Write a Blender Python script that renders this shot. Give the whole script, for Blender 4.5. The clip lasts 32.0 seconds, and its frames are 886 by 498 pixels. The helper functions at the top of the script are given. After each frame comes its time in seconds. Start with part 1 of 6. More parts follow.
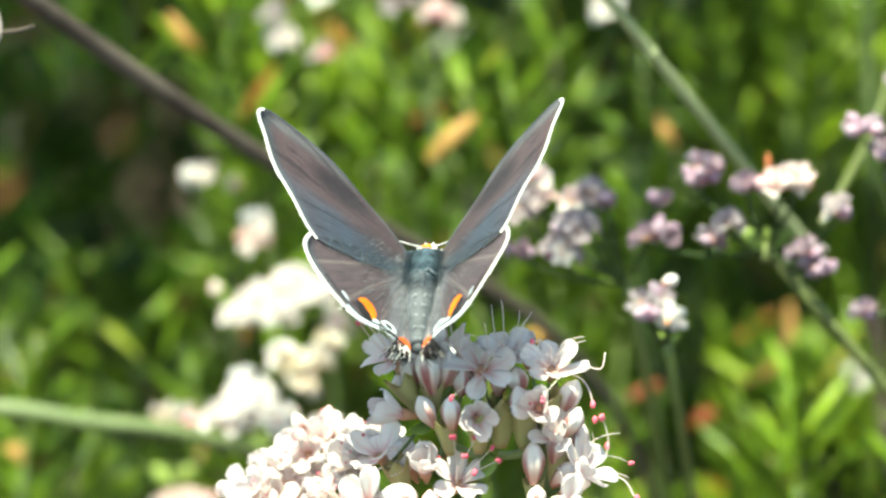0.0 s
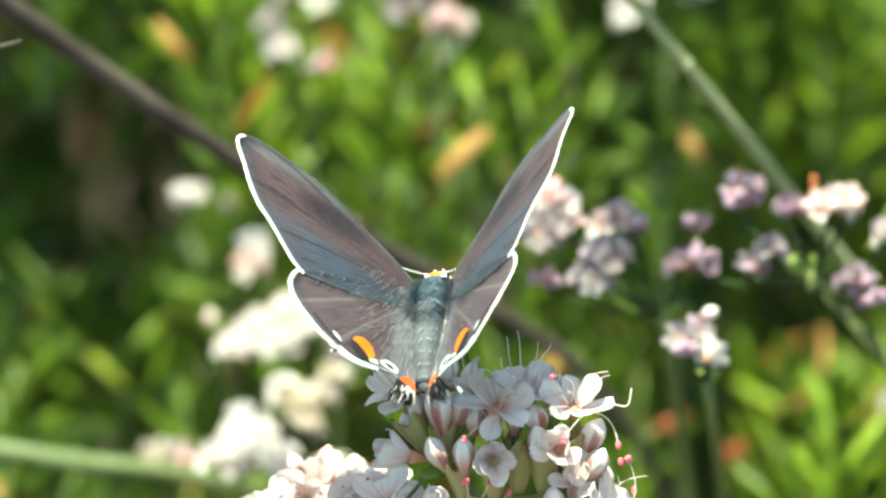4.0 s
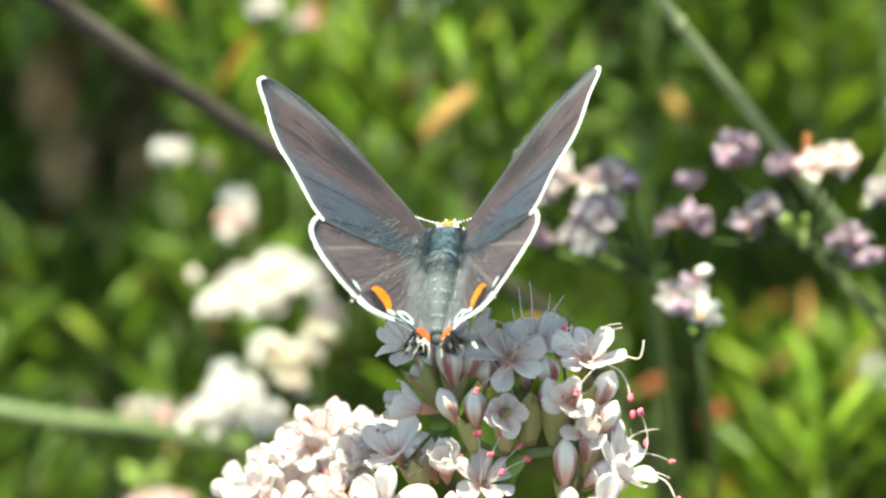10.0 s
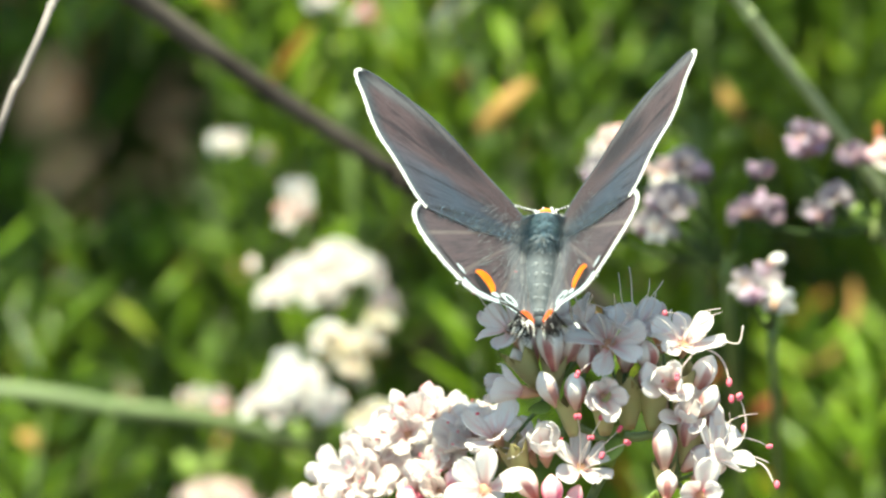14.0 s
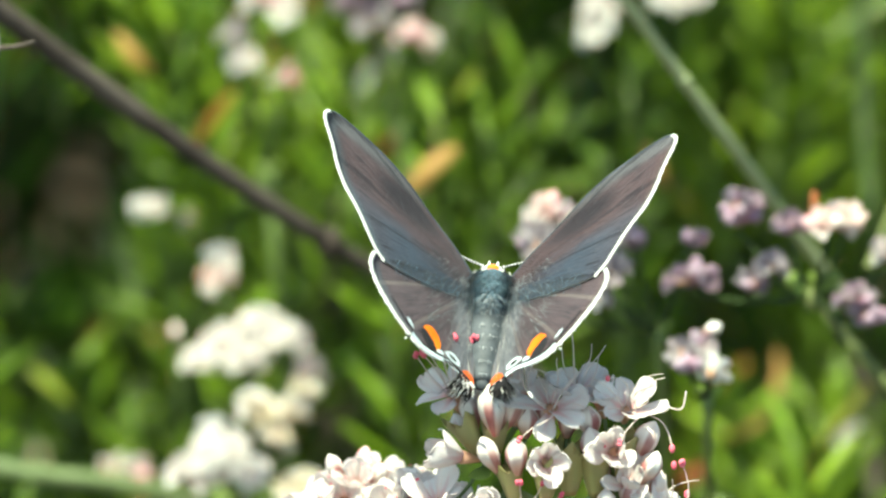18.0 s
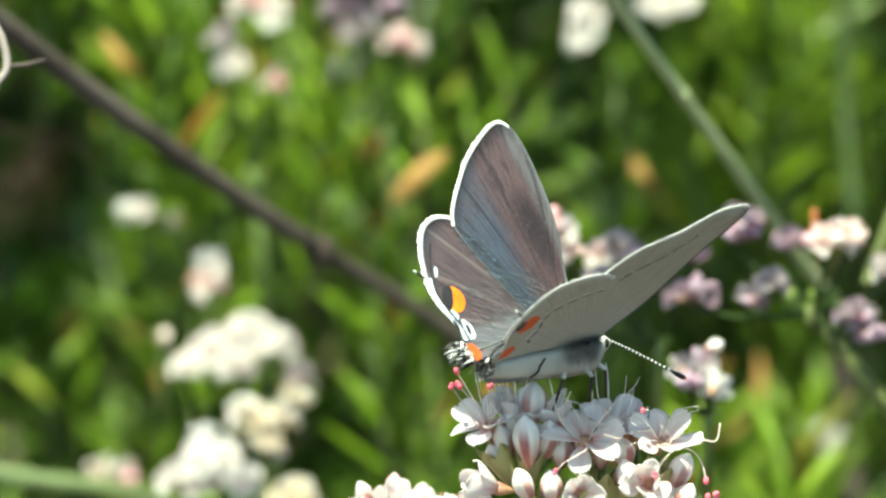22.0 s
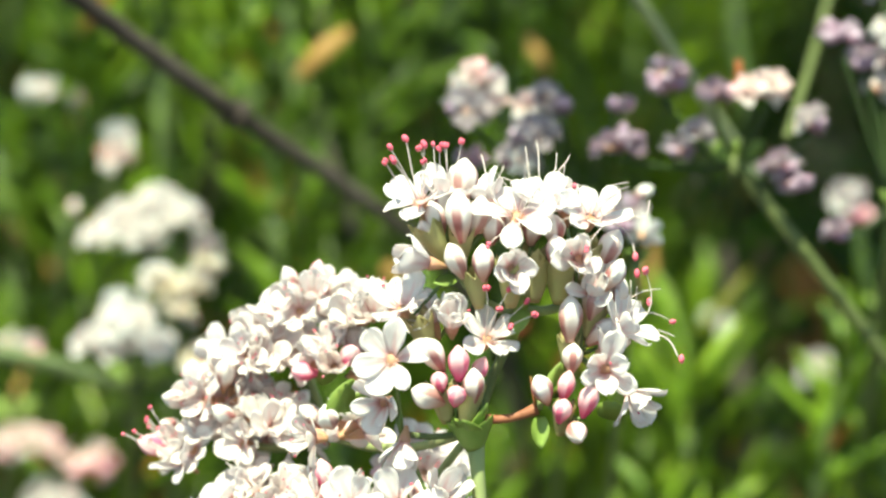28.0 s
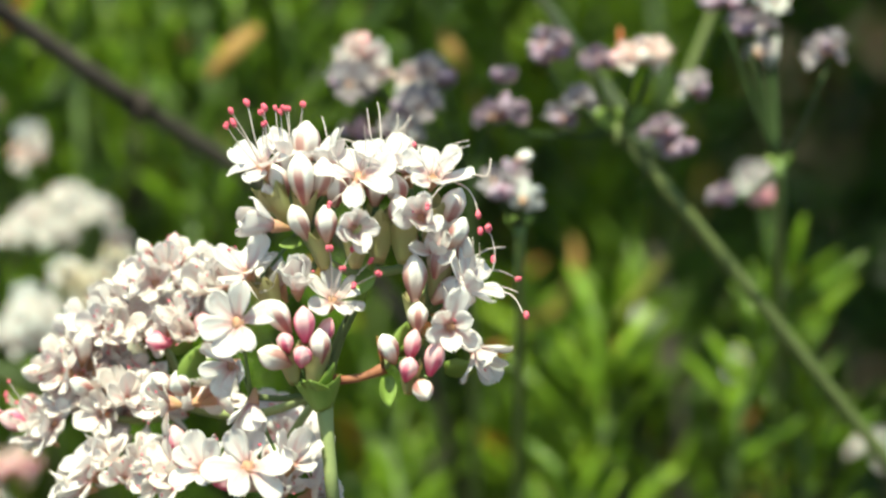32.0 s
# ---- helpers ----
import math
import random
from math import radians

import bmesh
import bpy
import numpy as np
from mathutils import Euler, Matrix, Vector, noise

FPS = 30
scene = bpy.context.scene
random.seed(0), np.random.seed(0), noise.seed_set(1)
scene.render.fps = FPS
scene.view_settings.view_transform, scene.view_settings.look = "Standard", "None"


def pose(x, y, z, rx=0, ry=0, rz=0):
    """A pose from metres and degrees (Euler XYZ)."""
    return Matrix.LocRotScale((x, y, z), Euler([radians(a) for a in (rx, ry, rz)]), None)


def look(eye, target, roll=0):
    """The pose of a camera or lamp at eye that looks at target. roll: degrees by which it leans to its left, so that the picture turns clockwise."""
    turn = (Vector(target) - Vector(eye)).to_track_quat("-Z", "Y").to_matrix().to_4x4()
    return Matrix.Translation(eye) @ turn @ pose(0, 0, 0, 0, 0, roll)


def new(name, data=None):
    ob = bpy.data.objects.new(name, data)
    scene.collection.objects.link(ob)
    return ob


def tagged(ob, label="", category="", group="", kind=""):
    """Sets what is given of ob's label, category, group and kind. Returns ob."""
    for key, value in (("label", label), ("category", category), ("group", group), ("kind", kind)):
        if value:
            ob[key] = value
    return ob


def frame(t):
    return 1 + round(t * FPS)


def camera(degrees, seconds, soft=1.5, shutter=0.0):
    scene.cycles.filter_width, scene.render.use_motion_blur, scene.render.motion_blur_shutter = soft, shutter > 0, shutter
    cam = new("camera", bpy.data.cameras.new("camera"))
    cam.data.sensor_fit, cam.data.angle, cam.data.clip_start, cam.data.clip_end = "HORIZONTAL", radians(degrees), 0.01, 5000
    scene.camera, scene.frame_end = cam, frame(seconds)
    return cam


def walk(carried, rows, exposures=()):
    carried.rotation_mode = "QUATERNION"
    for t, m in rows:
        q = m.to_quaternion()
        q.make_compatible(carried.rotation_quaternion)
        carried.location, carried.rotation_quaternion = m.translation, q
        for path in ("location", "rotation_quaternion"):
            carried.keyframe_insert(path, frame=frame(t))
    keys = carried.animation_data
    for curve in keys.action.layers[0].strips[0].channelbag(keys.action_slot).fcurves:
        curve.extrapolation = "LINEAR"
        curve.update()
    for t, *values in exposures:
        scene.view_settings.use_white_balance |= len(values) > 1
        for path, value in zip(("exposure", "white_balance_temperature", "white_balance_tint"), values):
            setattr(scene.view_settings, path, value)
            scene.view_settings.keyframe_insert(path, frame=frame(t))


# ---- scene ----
TILT = 68.0
ORIGIN = Vector((0.0, 0.0, 0.42))
MM = 0.001
VIEW = Matrix.Translation(ORIGIN) @ Matrix.Rotation(radians(TILT), 4, "X")


def turn(degrees, axis):
    return Matrix.Rotation(radians(degrees), 4, axis)


def shift(u, v, w):
    """A move in the plan's tilted axes, in millimetres: u to the right, v up the slope, w towards the viewer."""
    return Matrix.Translation((u * MM, v * MM, w * MM))


def eye(u, v, d, yaw, pitch, roll):
    """A camera pose in the plan's tilted axes; d is millimetres beyond the flower head."""
    return VIEW @ shift(u, v, -d) @ turn(-yaw, "Y") @ turn(pitch, "X") @ turn(roll, "Z")


# ---- camera ----
cam = camera(5.3, 32.0, soft=2.4, shutter=0.5)
cam.data.dof.use_dof = True
cam.data.dof.aperture_fstop = 43.0
cam.data.dof.aperture_blades = 0
EXPOSURES = [(0.0, 1.66, 7750, -13), (3.5, 1.60, 7750, -13), (6.0, 1.59, 7750, -13), (13.0, 1.57, 7750, -13), (19.0, 1.38, 7600, -16),
             (24.0, 1.41, 7600, -16), (27.0, 1.52, 7600, -16), (28.2, 1.18, 7600, -16), (29.5, 0.90, 7600, -16), (32.0, 0.95, 7600, -16)]
walk(cam, [
    (0, eye(34.5, -0.7, -726.0, -2.449, 0.846, -0.365)),
    (0.5, eye(34.0, 0.5, -703.5, -2.319, 0.863, -0.548)),
    (1, eye(29.3, 1.1, -681.9, -1.881, 0.886, -0.745)),
    (1.5, eye(29.3, 1.9, -671.4, -1.987, 0.817, -0.882)),
    (2, eye(29.1, 4.0, -666.8, -2.080, 0.698, -0.727)),
    (2.5, eye(28.4, 4.8, -666.1, -2.076, 0.646, -0.709)),
    (3, eye(27.1, 5.3, -665.6, -2.046, 0.624, -0.659)),
    (3.5, eye(26.1, 5.1, -665.8, -2.033, 0.662, -0.624)),
    (5.5, eye(24.4, 4.4, -666.4, -2.084, 0.590, -0.566)),
    (6, eye(24.5, 2.9, -666.9, -2.107, 0.654, -0.645)),
    (6.5, eye(24.6, 3.1, -666.9, -2.119, 0.595, -0.675)),
    (7, eye(22.3, 4.7, -665.3, -1.988, 0.460, -0.509)),
    (7.5, eye(20.7, 6.4, -664.0, -1.920, 0.350, -0.258)),
    (8, eye(18.2, 6.3, -662.0, -1.728, 0.385, -0.086)),
    (8.5, eye(16.8, 6.6, -660.0, -1.553, 0.376, -0.060)),
    (9, eye(19.5, 6.0, -660.8, -1.617, 0.395, -0.170)),
    (9.5, eye(20.2, 4.3, -661.8, -1.586, 0.471, -0.307)),
    (10, eye(19.0, 3.7, -662.1, -1.503, 0.497, -0.346)),
    (10.5, eye(15.2, 5.9, -661.2, -1.263, 0.328, -0.209)),
    (11, eye(15.0, 5.1, -661.6, -1.284, 0.376, -0.178)),
    (11.5, eye(16.1, 3.6, -663.2, -1.393, 0.458, -0.322)),
    (12, eye(12.1, 3.2, -662.9, -1.117, 0.459, -0.193)),
    (12.5, eye(7.5, 3.2, -662.6, -0.856, 0.449, -0.033)),
    (13, eye(9.3, 0.9, -665.9, -1.041, 0.613, -0.203)),
    (13.5, eye(7.9, 0.4, -667.2, -0.992, 0.675, -0.095)),
    (15.5, eye(-3.7, -1.1, -664.3, -0.056, 0.815, 0.270)),
    (16, eye(-5.9, 0.2, -664.1, 0.291, 0.837, 0.423)),
    (16.5, eye(-9.4, 3.3, -661.8, 0.519, 0.716, 0.495)),
    (17, eye(-6.5, 5.1, -662.4, 0.263, 0.664, 0.484)),
    (17.5, eye(-6.3, 2.6, -658.5, 0.344, 0.905, 0.384)),
    (18, eye(-1.3, 0.6, -660.0, 0.070, 1.074, 0.217)),
    (18.5, eye(-3.6, 1.0, -658.1, 0.294, 1.067, 0.215)),
    (19, eye(-6.9, 2.8, -657.3, 0.474, 0.945, 0.420)),
    (19.5, eye(-7.6, 7.0, -660.8, 0.451, 0.634, 0.589)),
    (20, eye(-11.4, 7.9, -659.5, 0.693, 0.578, 0.648)),
    (20.5, eye(-10.5, 7.9, -661.1, 0.650, 0.619, 0.659)),
    (21, eye(-5.7, 7.3, -665.6, 0.377, 0.694, 0.705)),
    (21.5, eye(-9.2, 5.4, -662.9, 0.691, 0.788, 0.485)),
    (22, eye(-12.2, 8.0, -661.6, 0.926, 0.574, 0.504)),
    (22.5, eye(-15.0, 11.8, -662.5, 1.138, 0.304, 0.531)),
    (23, eye(-15.5, 10.5, -667.3, 1.225, 0.366, 0.272)),
    (23.5, eye(-18.5, 9.0, -669.8, 1.511, 0.421, 0.359)),
    (24, eye(-24.5, 6.1, -667.8, 1.986, 0.589, 0.240)),
    (24.5, eye(-26.7, 3.1, -668.3, 2.195, 0.818, 0.216)),
    (26.5, eye(-40.0, -10.5, -669.8, 3.290, 1.482, 0.465)),
    (27, eye(-40.4, -13.0, -669.9, 3.406, 1.560, 0.701)),
    (27.5, eye(-38.0, -15.8, -668.9, 3.300, 1.614, 0.546)),
    (28, eye(-33.9, -14.6, -668.1, 3.050, 1.443, 0.621)),
    (28.5, eye(-32.9, -13.0, -664.1, 3.063, 1.257, 0.831)),
    (29, eye(-31.2, -16.4, -659.0, 3.091, 1.582, 0.585)),
    (29.5, eye(-24.9, -19.4, -662.5, 2.733, 1.963, 0.114)),
    (30, eye(-21.4, -19.2, -664.6, 2.558, 2.106, 0.021)),
    (30.5, eye(-17.9, -22.5, -665.4, 2.351, 2.358, -0.171)),
    (31, eye(-13.1, -25.7, -669.0, 2.048, 2.596, -0.410)),
    (31.5, eye(-12.0, -30.9, -669.2, 1.966, 2.773, -0.597)),
    (32, eye(-10.1, -33.0, -672.8, 1.856, 2.697, -0.694)),
], EXPOSURES)

# ---- sky and sun ----
TO_SUN = (VIEW.to_3x3() @ Vector((-0.16, 0.815, 0.555))).normalized()
SUN_UP = math.asin(TO_SUN.z)
SUN_ROUND = math.atan2(TO_SUN.x, TO_SUN.y)
world = bpy.data.worlds.new("sky")
scene.world = world
world.use_nodes = True
sky = world.node_tree.nodes.new("ShaderNodeTexSky")
sky.sky_type = "NISHITA"
sky.sun_disc = False
sky.sun_elevation, sky.sun_rotation = SUN_UP, SUN_ROUND
back = world.node_tree.nodes["Background"]
back.inputs["Strength"].default_value = 0.11
world.node_tree.links.new(sky.outputs[0], back.inputs["Color"])
sun_data = bpy.data.lights.new("sun", "SUN")
sun_data.energy, sun_data.angle, sun_data.color = 5.0, radians(0.6), (1.0, 0.955, 0.88)
sun = new("sun", sun_data)
sun.matrix_world = look(TO_SUN * 20, (0, 0, 0))

# ---- materials ----


class Nodes:
    """A small writer of node materials."""

    def __init__(self, name, rough=0.6, spec=0.3):
        self.mat = bpy.data.materials.new(name)
        self.mat.use_nodes = True
        self.tree = self.mat.node_tree
        self.bsdf = self.tree.nodes["Principled BSDF"]
        self.out = self.tree.nodes["Material Output"]
        self.bsdf.inputs["Roughness"].default_value = rough
        self.bsdf.inputs["Specular IOR Level"].default_value = spec
        self.coord = self.tree.nodes.new("ShaderNodeTexCoord").outputs["Object"]
        info = self.tree.nodes.new("ShaderNodeObjectInfo")
        self.random = info.outputs["Random"]

    def node(self, kind, **given):
        n = self.tree.nodes.new(kind)
        for key, value in given.items():
            if key in ("operation", "blend_type", "data_type", "noise_dimensions", "feature"):
                if key == "operation":
                    n.operation = value
                elif key == "blend_type":
                    n.blend_type = value
                elif key == "data_type":
                    n.data_type = value
                elif key == "noise_dimensions":
                    n.noise_dimensions = value
                else:
                    n.feature = value
        return n

    def plug(self, value, socket):
        if isinstance(value, bpy.types.NodeSocket):
            self.tree.links.new(value, socket)
        elif isinstance(value, tuple) and len(value) == 3 and socket.type == "RGBA":
            socket.default_value = (*value, 1)
        else:
            socket.default_value = value

    def math(self, op, a, b=0.0, clamp=False):
        n = self.node("ShaderNodeMath", operation=op)
        n.use_clamp = clamp
        self.plug(a, n.inputs[0]), self.plug(b, n.inputs[1])
        return n.outputs[0]

    def ramp(self, value, low, high):
        n = self.tree.nodes.new("ShaderNodeMapRange")
        n.interpolation_type = "SMOOTHSTEP"
        self.plug(value, n.inputs[0])
        n.inputs[1].default_value, n.inputs[2].default_value = low, high
        return n.outputs[0]

    def mix(self, f, a, b, blend="MIX"):
        n = self.node("ShaderNodeMix", data_type="RGBA", blend_type=blend)
        self.plug(f, n.inputs[0]), self.plug(a, n.inputs[6]), self.plug(b, n.inputs[7])
        return n.outputs[2]

    def xyz(self, scale=1000.0):
        """Object coordinates in millimetres, as three sockets."""
        n = self.tree.nodes.new("ShaderNodeVectorMath")
        n.operation = "SCALE"
        self.plug(self.coord, n.inputs[0])
        n.inputs["Scale"].default_value = scale
        s = self.tree.nodes.new("ShaderNodeSeparateXYZ")
        self.plug(n.outputs[0], s.inputs[0])
        return s.outputs[0], s.outputs[1], s.outputs[2]

    def vector(self, x, y, z):
        n = self.tree.nodes.new("ShaderNodeCombineXYZ")
        self.plug(x, n.inputs[0]), self.plug(y, n.inputs[1]), self.plug(z, n.inputs[2])
        return n.outputs[0]

    def noise(self, scale, detail=3.0, at=None, rough=0.55):
        n = self.tree.nodes.new("ShaderNodeTexNoise")
        self.plug(self.coord if at is None else at, n.inputs["Vector"])
        n.inputs["Scale"].default_value, n.inputs["Detail"].default_value = scale, detail
        n.inputs["Roughness"].default_value = rough
        return n.outputs["Fac"]

    def colour(self, value):
        self.plug(value, self.bsdf.inputs["Base Color"])
        return self

    def bump(self, height, strength=0.3, distance=0.0001):
        n = self.tree.nodes.new("ShaderNodeBump")
        n.inputs["Strength"].default_value, n.inputs["Distance"].default_value = strength, distance
        self.plug(height, n.inputs["Height"])
        self.plug(n.outputs[0], self.bsdf.inputs["Normal"])
        return self

    def thin(self, colour, share):
        """Lets a share of the light through, as petals, leaves and wings do."""
        t = self.tree.nodes.new("ShaderNodeBsdfTranslucent")
        self.plug(colour, t.inputs["Color"])
        m = self.tree.nodes.new("ShaderNodeMixShader")
        m.inputs[0].default_value = share
        self.tree.links.new(self.bsdf.outputs[0], m.inputs[1])
        self.tree.links.new(t.outputs[0], m.inputs[2])
        self.tree.links.new(m.outputs[0], self.out.inputs["Surface"])
        return self


def petal_material(name, tip, base, vein, share=0.5):
    m = Nodes(name, 0.55, 0.25)
    x, y, z = m.xyz()
    along = m.ramp(x, 0.0, 0.85)
    near_vein = m.math("MULTIPLY", m.ramp(m.math("ABSOLUTE", y), 0.22, 0.02), m.ramp(x, 2.1, 0.5))
    fine = m.noise(6.0, 3.0, m.vector(m.math("MULTIPLY", x, 0.25), m.math("MULTIPLY", y, 2.2), m.random))
    c = m.mix(along, base, tip)
    c = m.mix(m.math("MULTIPLY", near_vein, 0.4), c, vein)
    c = m.mix(m.math("MULTIPLY", m.ramp(fine, 0.42, 0.7), 0.26), c, base)
    c = m.mix(m.math("MULTIPLY", m.random, 0.1), c, base)
    m.colour(c).bump(fine, 0.5, 0.0003).thin(c, share)
    return m.mat


def bud_material(name, tip, base, stripe):
    m = Nodes(name, 0.5, 0.3)
    x, y, z = m.xyz()
    around = m.math("COSINE", m.math("MULTIPLY", m.math("ARCTAN2", y, x), 3.0))
    grain = m.noise(2500.0, 2.0)
    wash = m.noise(700.0, 2.0)
    c = m.mix(m.ramp(z, 0.2, 1.6), base, tip)
    lines = m.math("MULTIPLY", m.ramp(around, 0.0, 0.8), m.ramp(z, 2.5, 1.2))
    c = m.mix(m.math("MULTIPLY", lines, m.math("ADD", 0.45, m.math("MULTIPLY", wash, 0.8)), True), c, stripe)
    c = m.mix(m.math("MULTIPLY", m.random, 0.25), c, base)
    m.colour(c).bump(grain, 0.2).thin(c, 0.15)
    return m.mat


def plain_material(name, colour, dark, scale=900.0, rough=0.6, spec=0.3, share=0.0, vary=0.3):
    m = Nodes(name, rough, spec)
    coarse, fine = m.noise(scale * 0.15), m.noise(scale)
    c = m.mix(m.ramp(coarse, 0.3, 0.7), colour, dark)
    c = m.mix(m.math("MULTIPLY", fine, 0.4), c, dark)
    c = m.mix(m.math("MULTIPLY", m.random, vary), c, dark)
    m.colour(c).bump(fine, 0.3, 0.0002)
    if share:
        m.thin(c, share)
    return m.mat


def leaf_material(name, colour, light, dry, rough=0.27, share=0.4, island=False):
    m = Nodes(name, rough, 0.45)
    vary = m.random
    if island:
        vary = m.tree.nodes.new("ShaderNodeNewGeometry").outputs["Random Per Island"]
    x, y, z = m.xyz()
    rib = m.ramp(m.math("ABSOLUTE", y), 0.16, 0.03)
    blotch, fine = m.noise(260.0), m.noise(2200.0, 2.0)
    c = m.mix(m.ramp(vary, 0.3, 1.0), colour, light)
    c = m.mix(m.math("MULTIPLY", m.ramp(blotch, 0.45, 0.75), 0.5), c, light)
    if not island:
        c = m.mix(m.math("MULTIPLY", rib, 0.4), c, light)
    c = m.mix(m.ramp(vary, 0.93, 0.96) if island else m.ramp(vary, 0.972, 0.985), c, dry)
    m.colour(c).bump(fine, 0.4, 0.0003).thin(c, share)
    return m.mat


WHITE_PETAL = petal_material("white_petal", (0.91, 0.895, 0.905), (0.86, 0.60, 0.60), (0.74, 0.34, 0.37))
PINK_PETAL = petal_material("pinkish_petal", (0.91, 0.87, 0.86), (0.88, 0.68, 0.66), (0.76, 0.38, 0.40))
PURE_PETAL = petal_material("pure_white_petal", (0.90, 0.90, 0.90), (0.88, 0.85, 0.83), (0.82, 0.74, 0.70))
# fading mauve and lilac, darkened further to put partial shade into the colour
MAUVE_PETAL = petal_material("mauve_petal", (0.46, 0.39, 0.47), (0.37, 0.26, 0.34), (0.28, 0.15, 0.22))
LILAC_PETAL = petal_material("pale_lilac_petal", (0.49, 0.45, 0.50), (0.42, 0.36, 0.40), (0.33, 0.25, 0.29))
CREAM_PETAL = petal_material("cream_petal", (0.84, 0.81, 0.73), (0.76, 0.68, 0.52), (0.64, 0.46, 0.32))
WHITE_BUD = bud_material("white_bud", (0.87, 0.84, 0.83), (0.58, 0.34, 0.27), (0.30, 0.055, 0.065))
PINK_BUD = bud_material("pink_bud", (0.84, 0.56, 0.60), (0.76, 0.14, 0.29), (0.66, 0.05, 0.18))
MAUVE_BUD = bud_material("mauve_bud", (0.40, 0.31, 0.40), (0.32, 0.17, 0.26), (0.24, 0.09, 0.16))
FILAMENT = plain_material("white_filament", (0.85, 0.80, 0.78), (0.80, 0.68, 0.66), 1500, 0.5, 0.3, 0.3)
ANTHER = plain_material("pink_anther", (0.82, 0.20, 0.27), (0.64, 0.09, 0.16), 4000, 0.5)
CUP = plain_material("flower_cup", (0.66, 0.32, 0.26), (0.55, 0.34, 0.20), 2500, 0.6, 0.3, 0.25)
STEM_MID = plain_material("mid_green_stem", (0.135, 0.165, 0.06), (0.085, 0.105, 0.038), 900, 0.6, 0.25)
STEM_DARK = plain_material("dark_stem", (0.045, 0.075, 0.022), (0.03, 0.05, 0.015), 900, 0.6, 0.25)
STEM_GREEN = plain_material("green_stem", (0.17, 0.24, 0.075), (0.12, 0.17, 0.06), 1200, 0.55, 0.35)
STEM_PALE = plain_material("pale_stem", (0.16, 0.205, 0.095), (0.11, 0.15, 0.065), 900, 0.55, 0.35)
STEM_LIGHT = plain_material("light_green_stem", (0.42, 0.47, 0.27), (0.30, 0.35, 0.18), 900, 0.55, 0.3)
STEM_OLIVE = plain_material("olive_stem", (0.31, 0.35, 0.16), (0.22, 0.26, 0.11), 900, 0.6, 0.25)
RAY = plain_material("reddish_ray", (0.34, 0.22, 0.10), (0.26, 0.09, 0.05), 1500, 0.6)
CUP_GREEN = plain_material("green_cup", (0.44, 0.53, 0.20), (0.56, 0.40, 0.25), 700, 0.55, 0.3, 0.4)
BRACT = plain_material("bract", (0.32, 0.43, 0.11), (0.20, 0.30, 0.06), 1500, 0.5, 0.4, 0.25)
BRACT_RED = plain_material("red_bract", (0.45, 0.07, 0.05), (0.20, 0.20, 0.05), 2500, 0.5, 0.4, 0.25)
BARK = plain_material("grey_bark", (0.120, 0.100, 0.088), (0.042, 0.033, 0.029), 700, 0.85, 0.15)
BARK_PALE = plain_material("pale_bark", (0.40, 0.36, 0.355), (0.26, 0.22, 0.215), 900, 0.8, 0.15)
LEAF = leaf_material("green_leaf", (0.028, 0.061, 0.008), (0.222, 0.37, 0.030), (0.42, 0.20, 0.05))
# brighter copy of the leaf green; sunlight on patches is put into its colour
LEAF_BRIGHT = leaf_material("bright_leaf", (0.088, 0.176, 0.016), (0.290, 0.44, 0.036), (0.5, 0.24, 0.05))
# far leaves: the shade inside the shrub is put into a darker green
LEAF_FAR_SHADED = leaf_material("shaded_far_leaf", (0.010, 0.027, 0.004), (0.064, 0.146, 0.011), (0.28, 0.13, 0.05), island=True)
LEAF_DRY = plain_material("dry_leaf", (0.46, 0.29, 0.10), (0.32, 0.17, 0.05), 700, 0.6, 0.3, 0.3)
LEAF_RED_PALE = plain_material("orange_shoot", (0.52, 0.20, 0.09), (0.40, 0.12, 0.05), 700, 0.6, 0.3, 0.3)
LEAF_RED = plain_material("red_leaf", (0.24, 0.062, 0.022), (0.14, 0.036, 0.014), 700, 0.6, 0.3, 0.3)


def soil_material():
    m = Nodes("soil", 0.95, 0.1)
    big, small = m.noise(9.0), m.noise(120.0)
    c = m.mix(m.ramp(big, 0.35, 0.65), (0.055, 0.040, 0.030), (0.032, 0.024, 0.019))
    c = m.mix(m.ramp(small, 0.5, 0.7), c, (0.11, 0.085, 0.065))
    m.colour(c).bump(small, 0.8, 0.004)
    return m.mat


SOIL = soil_material()


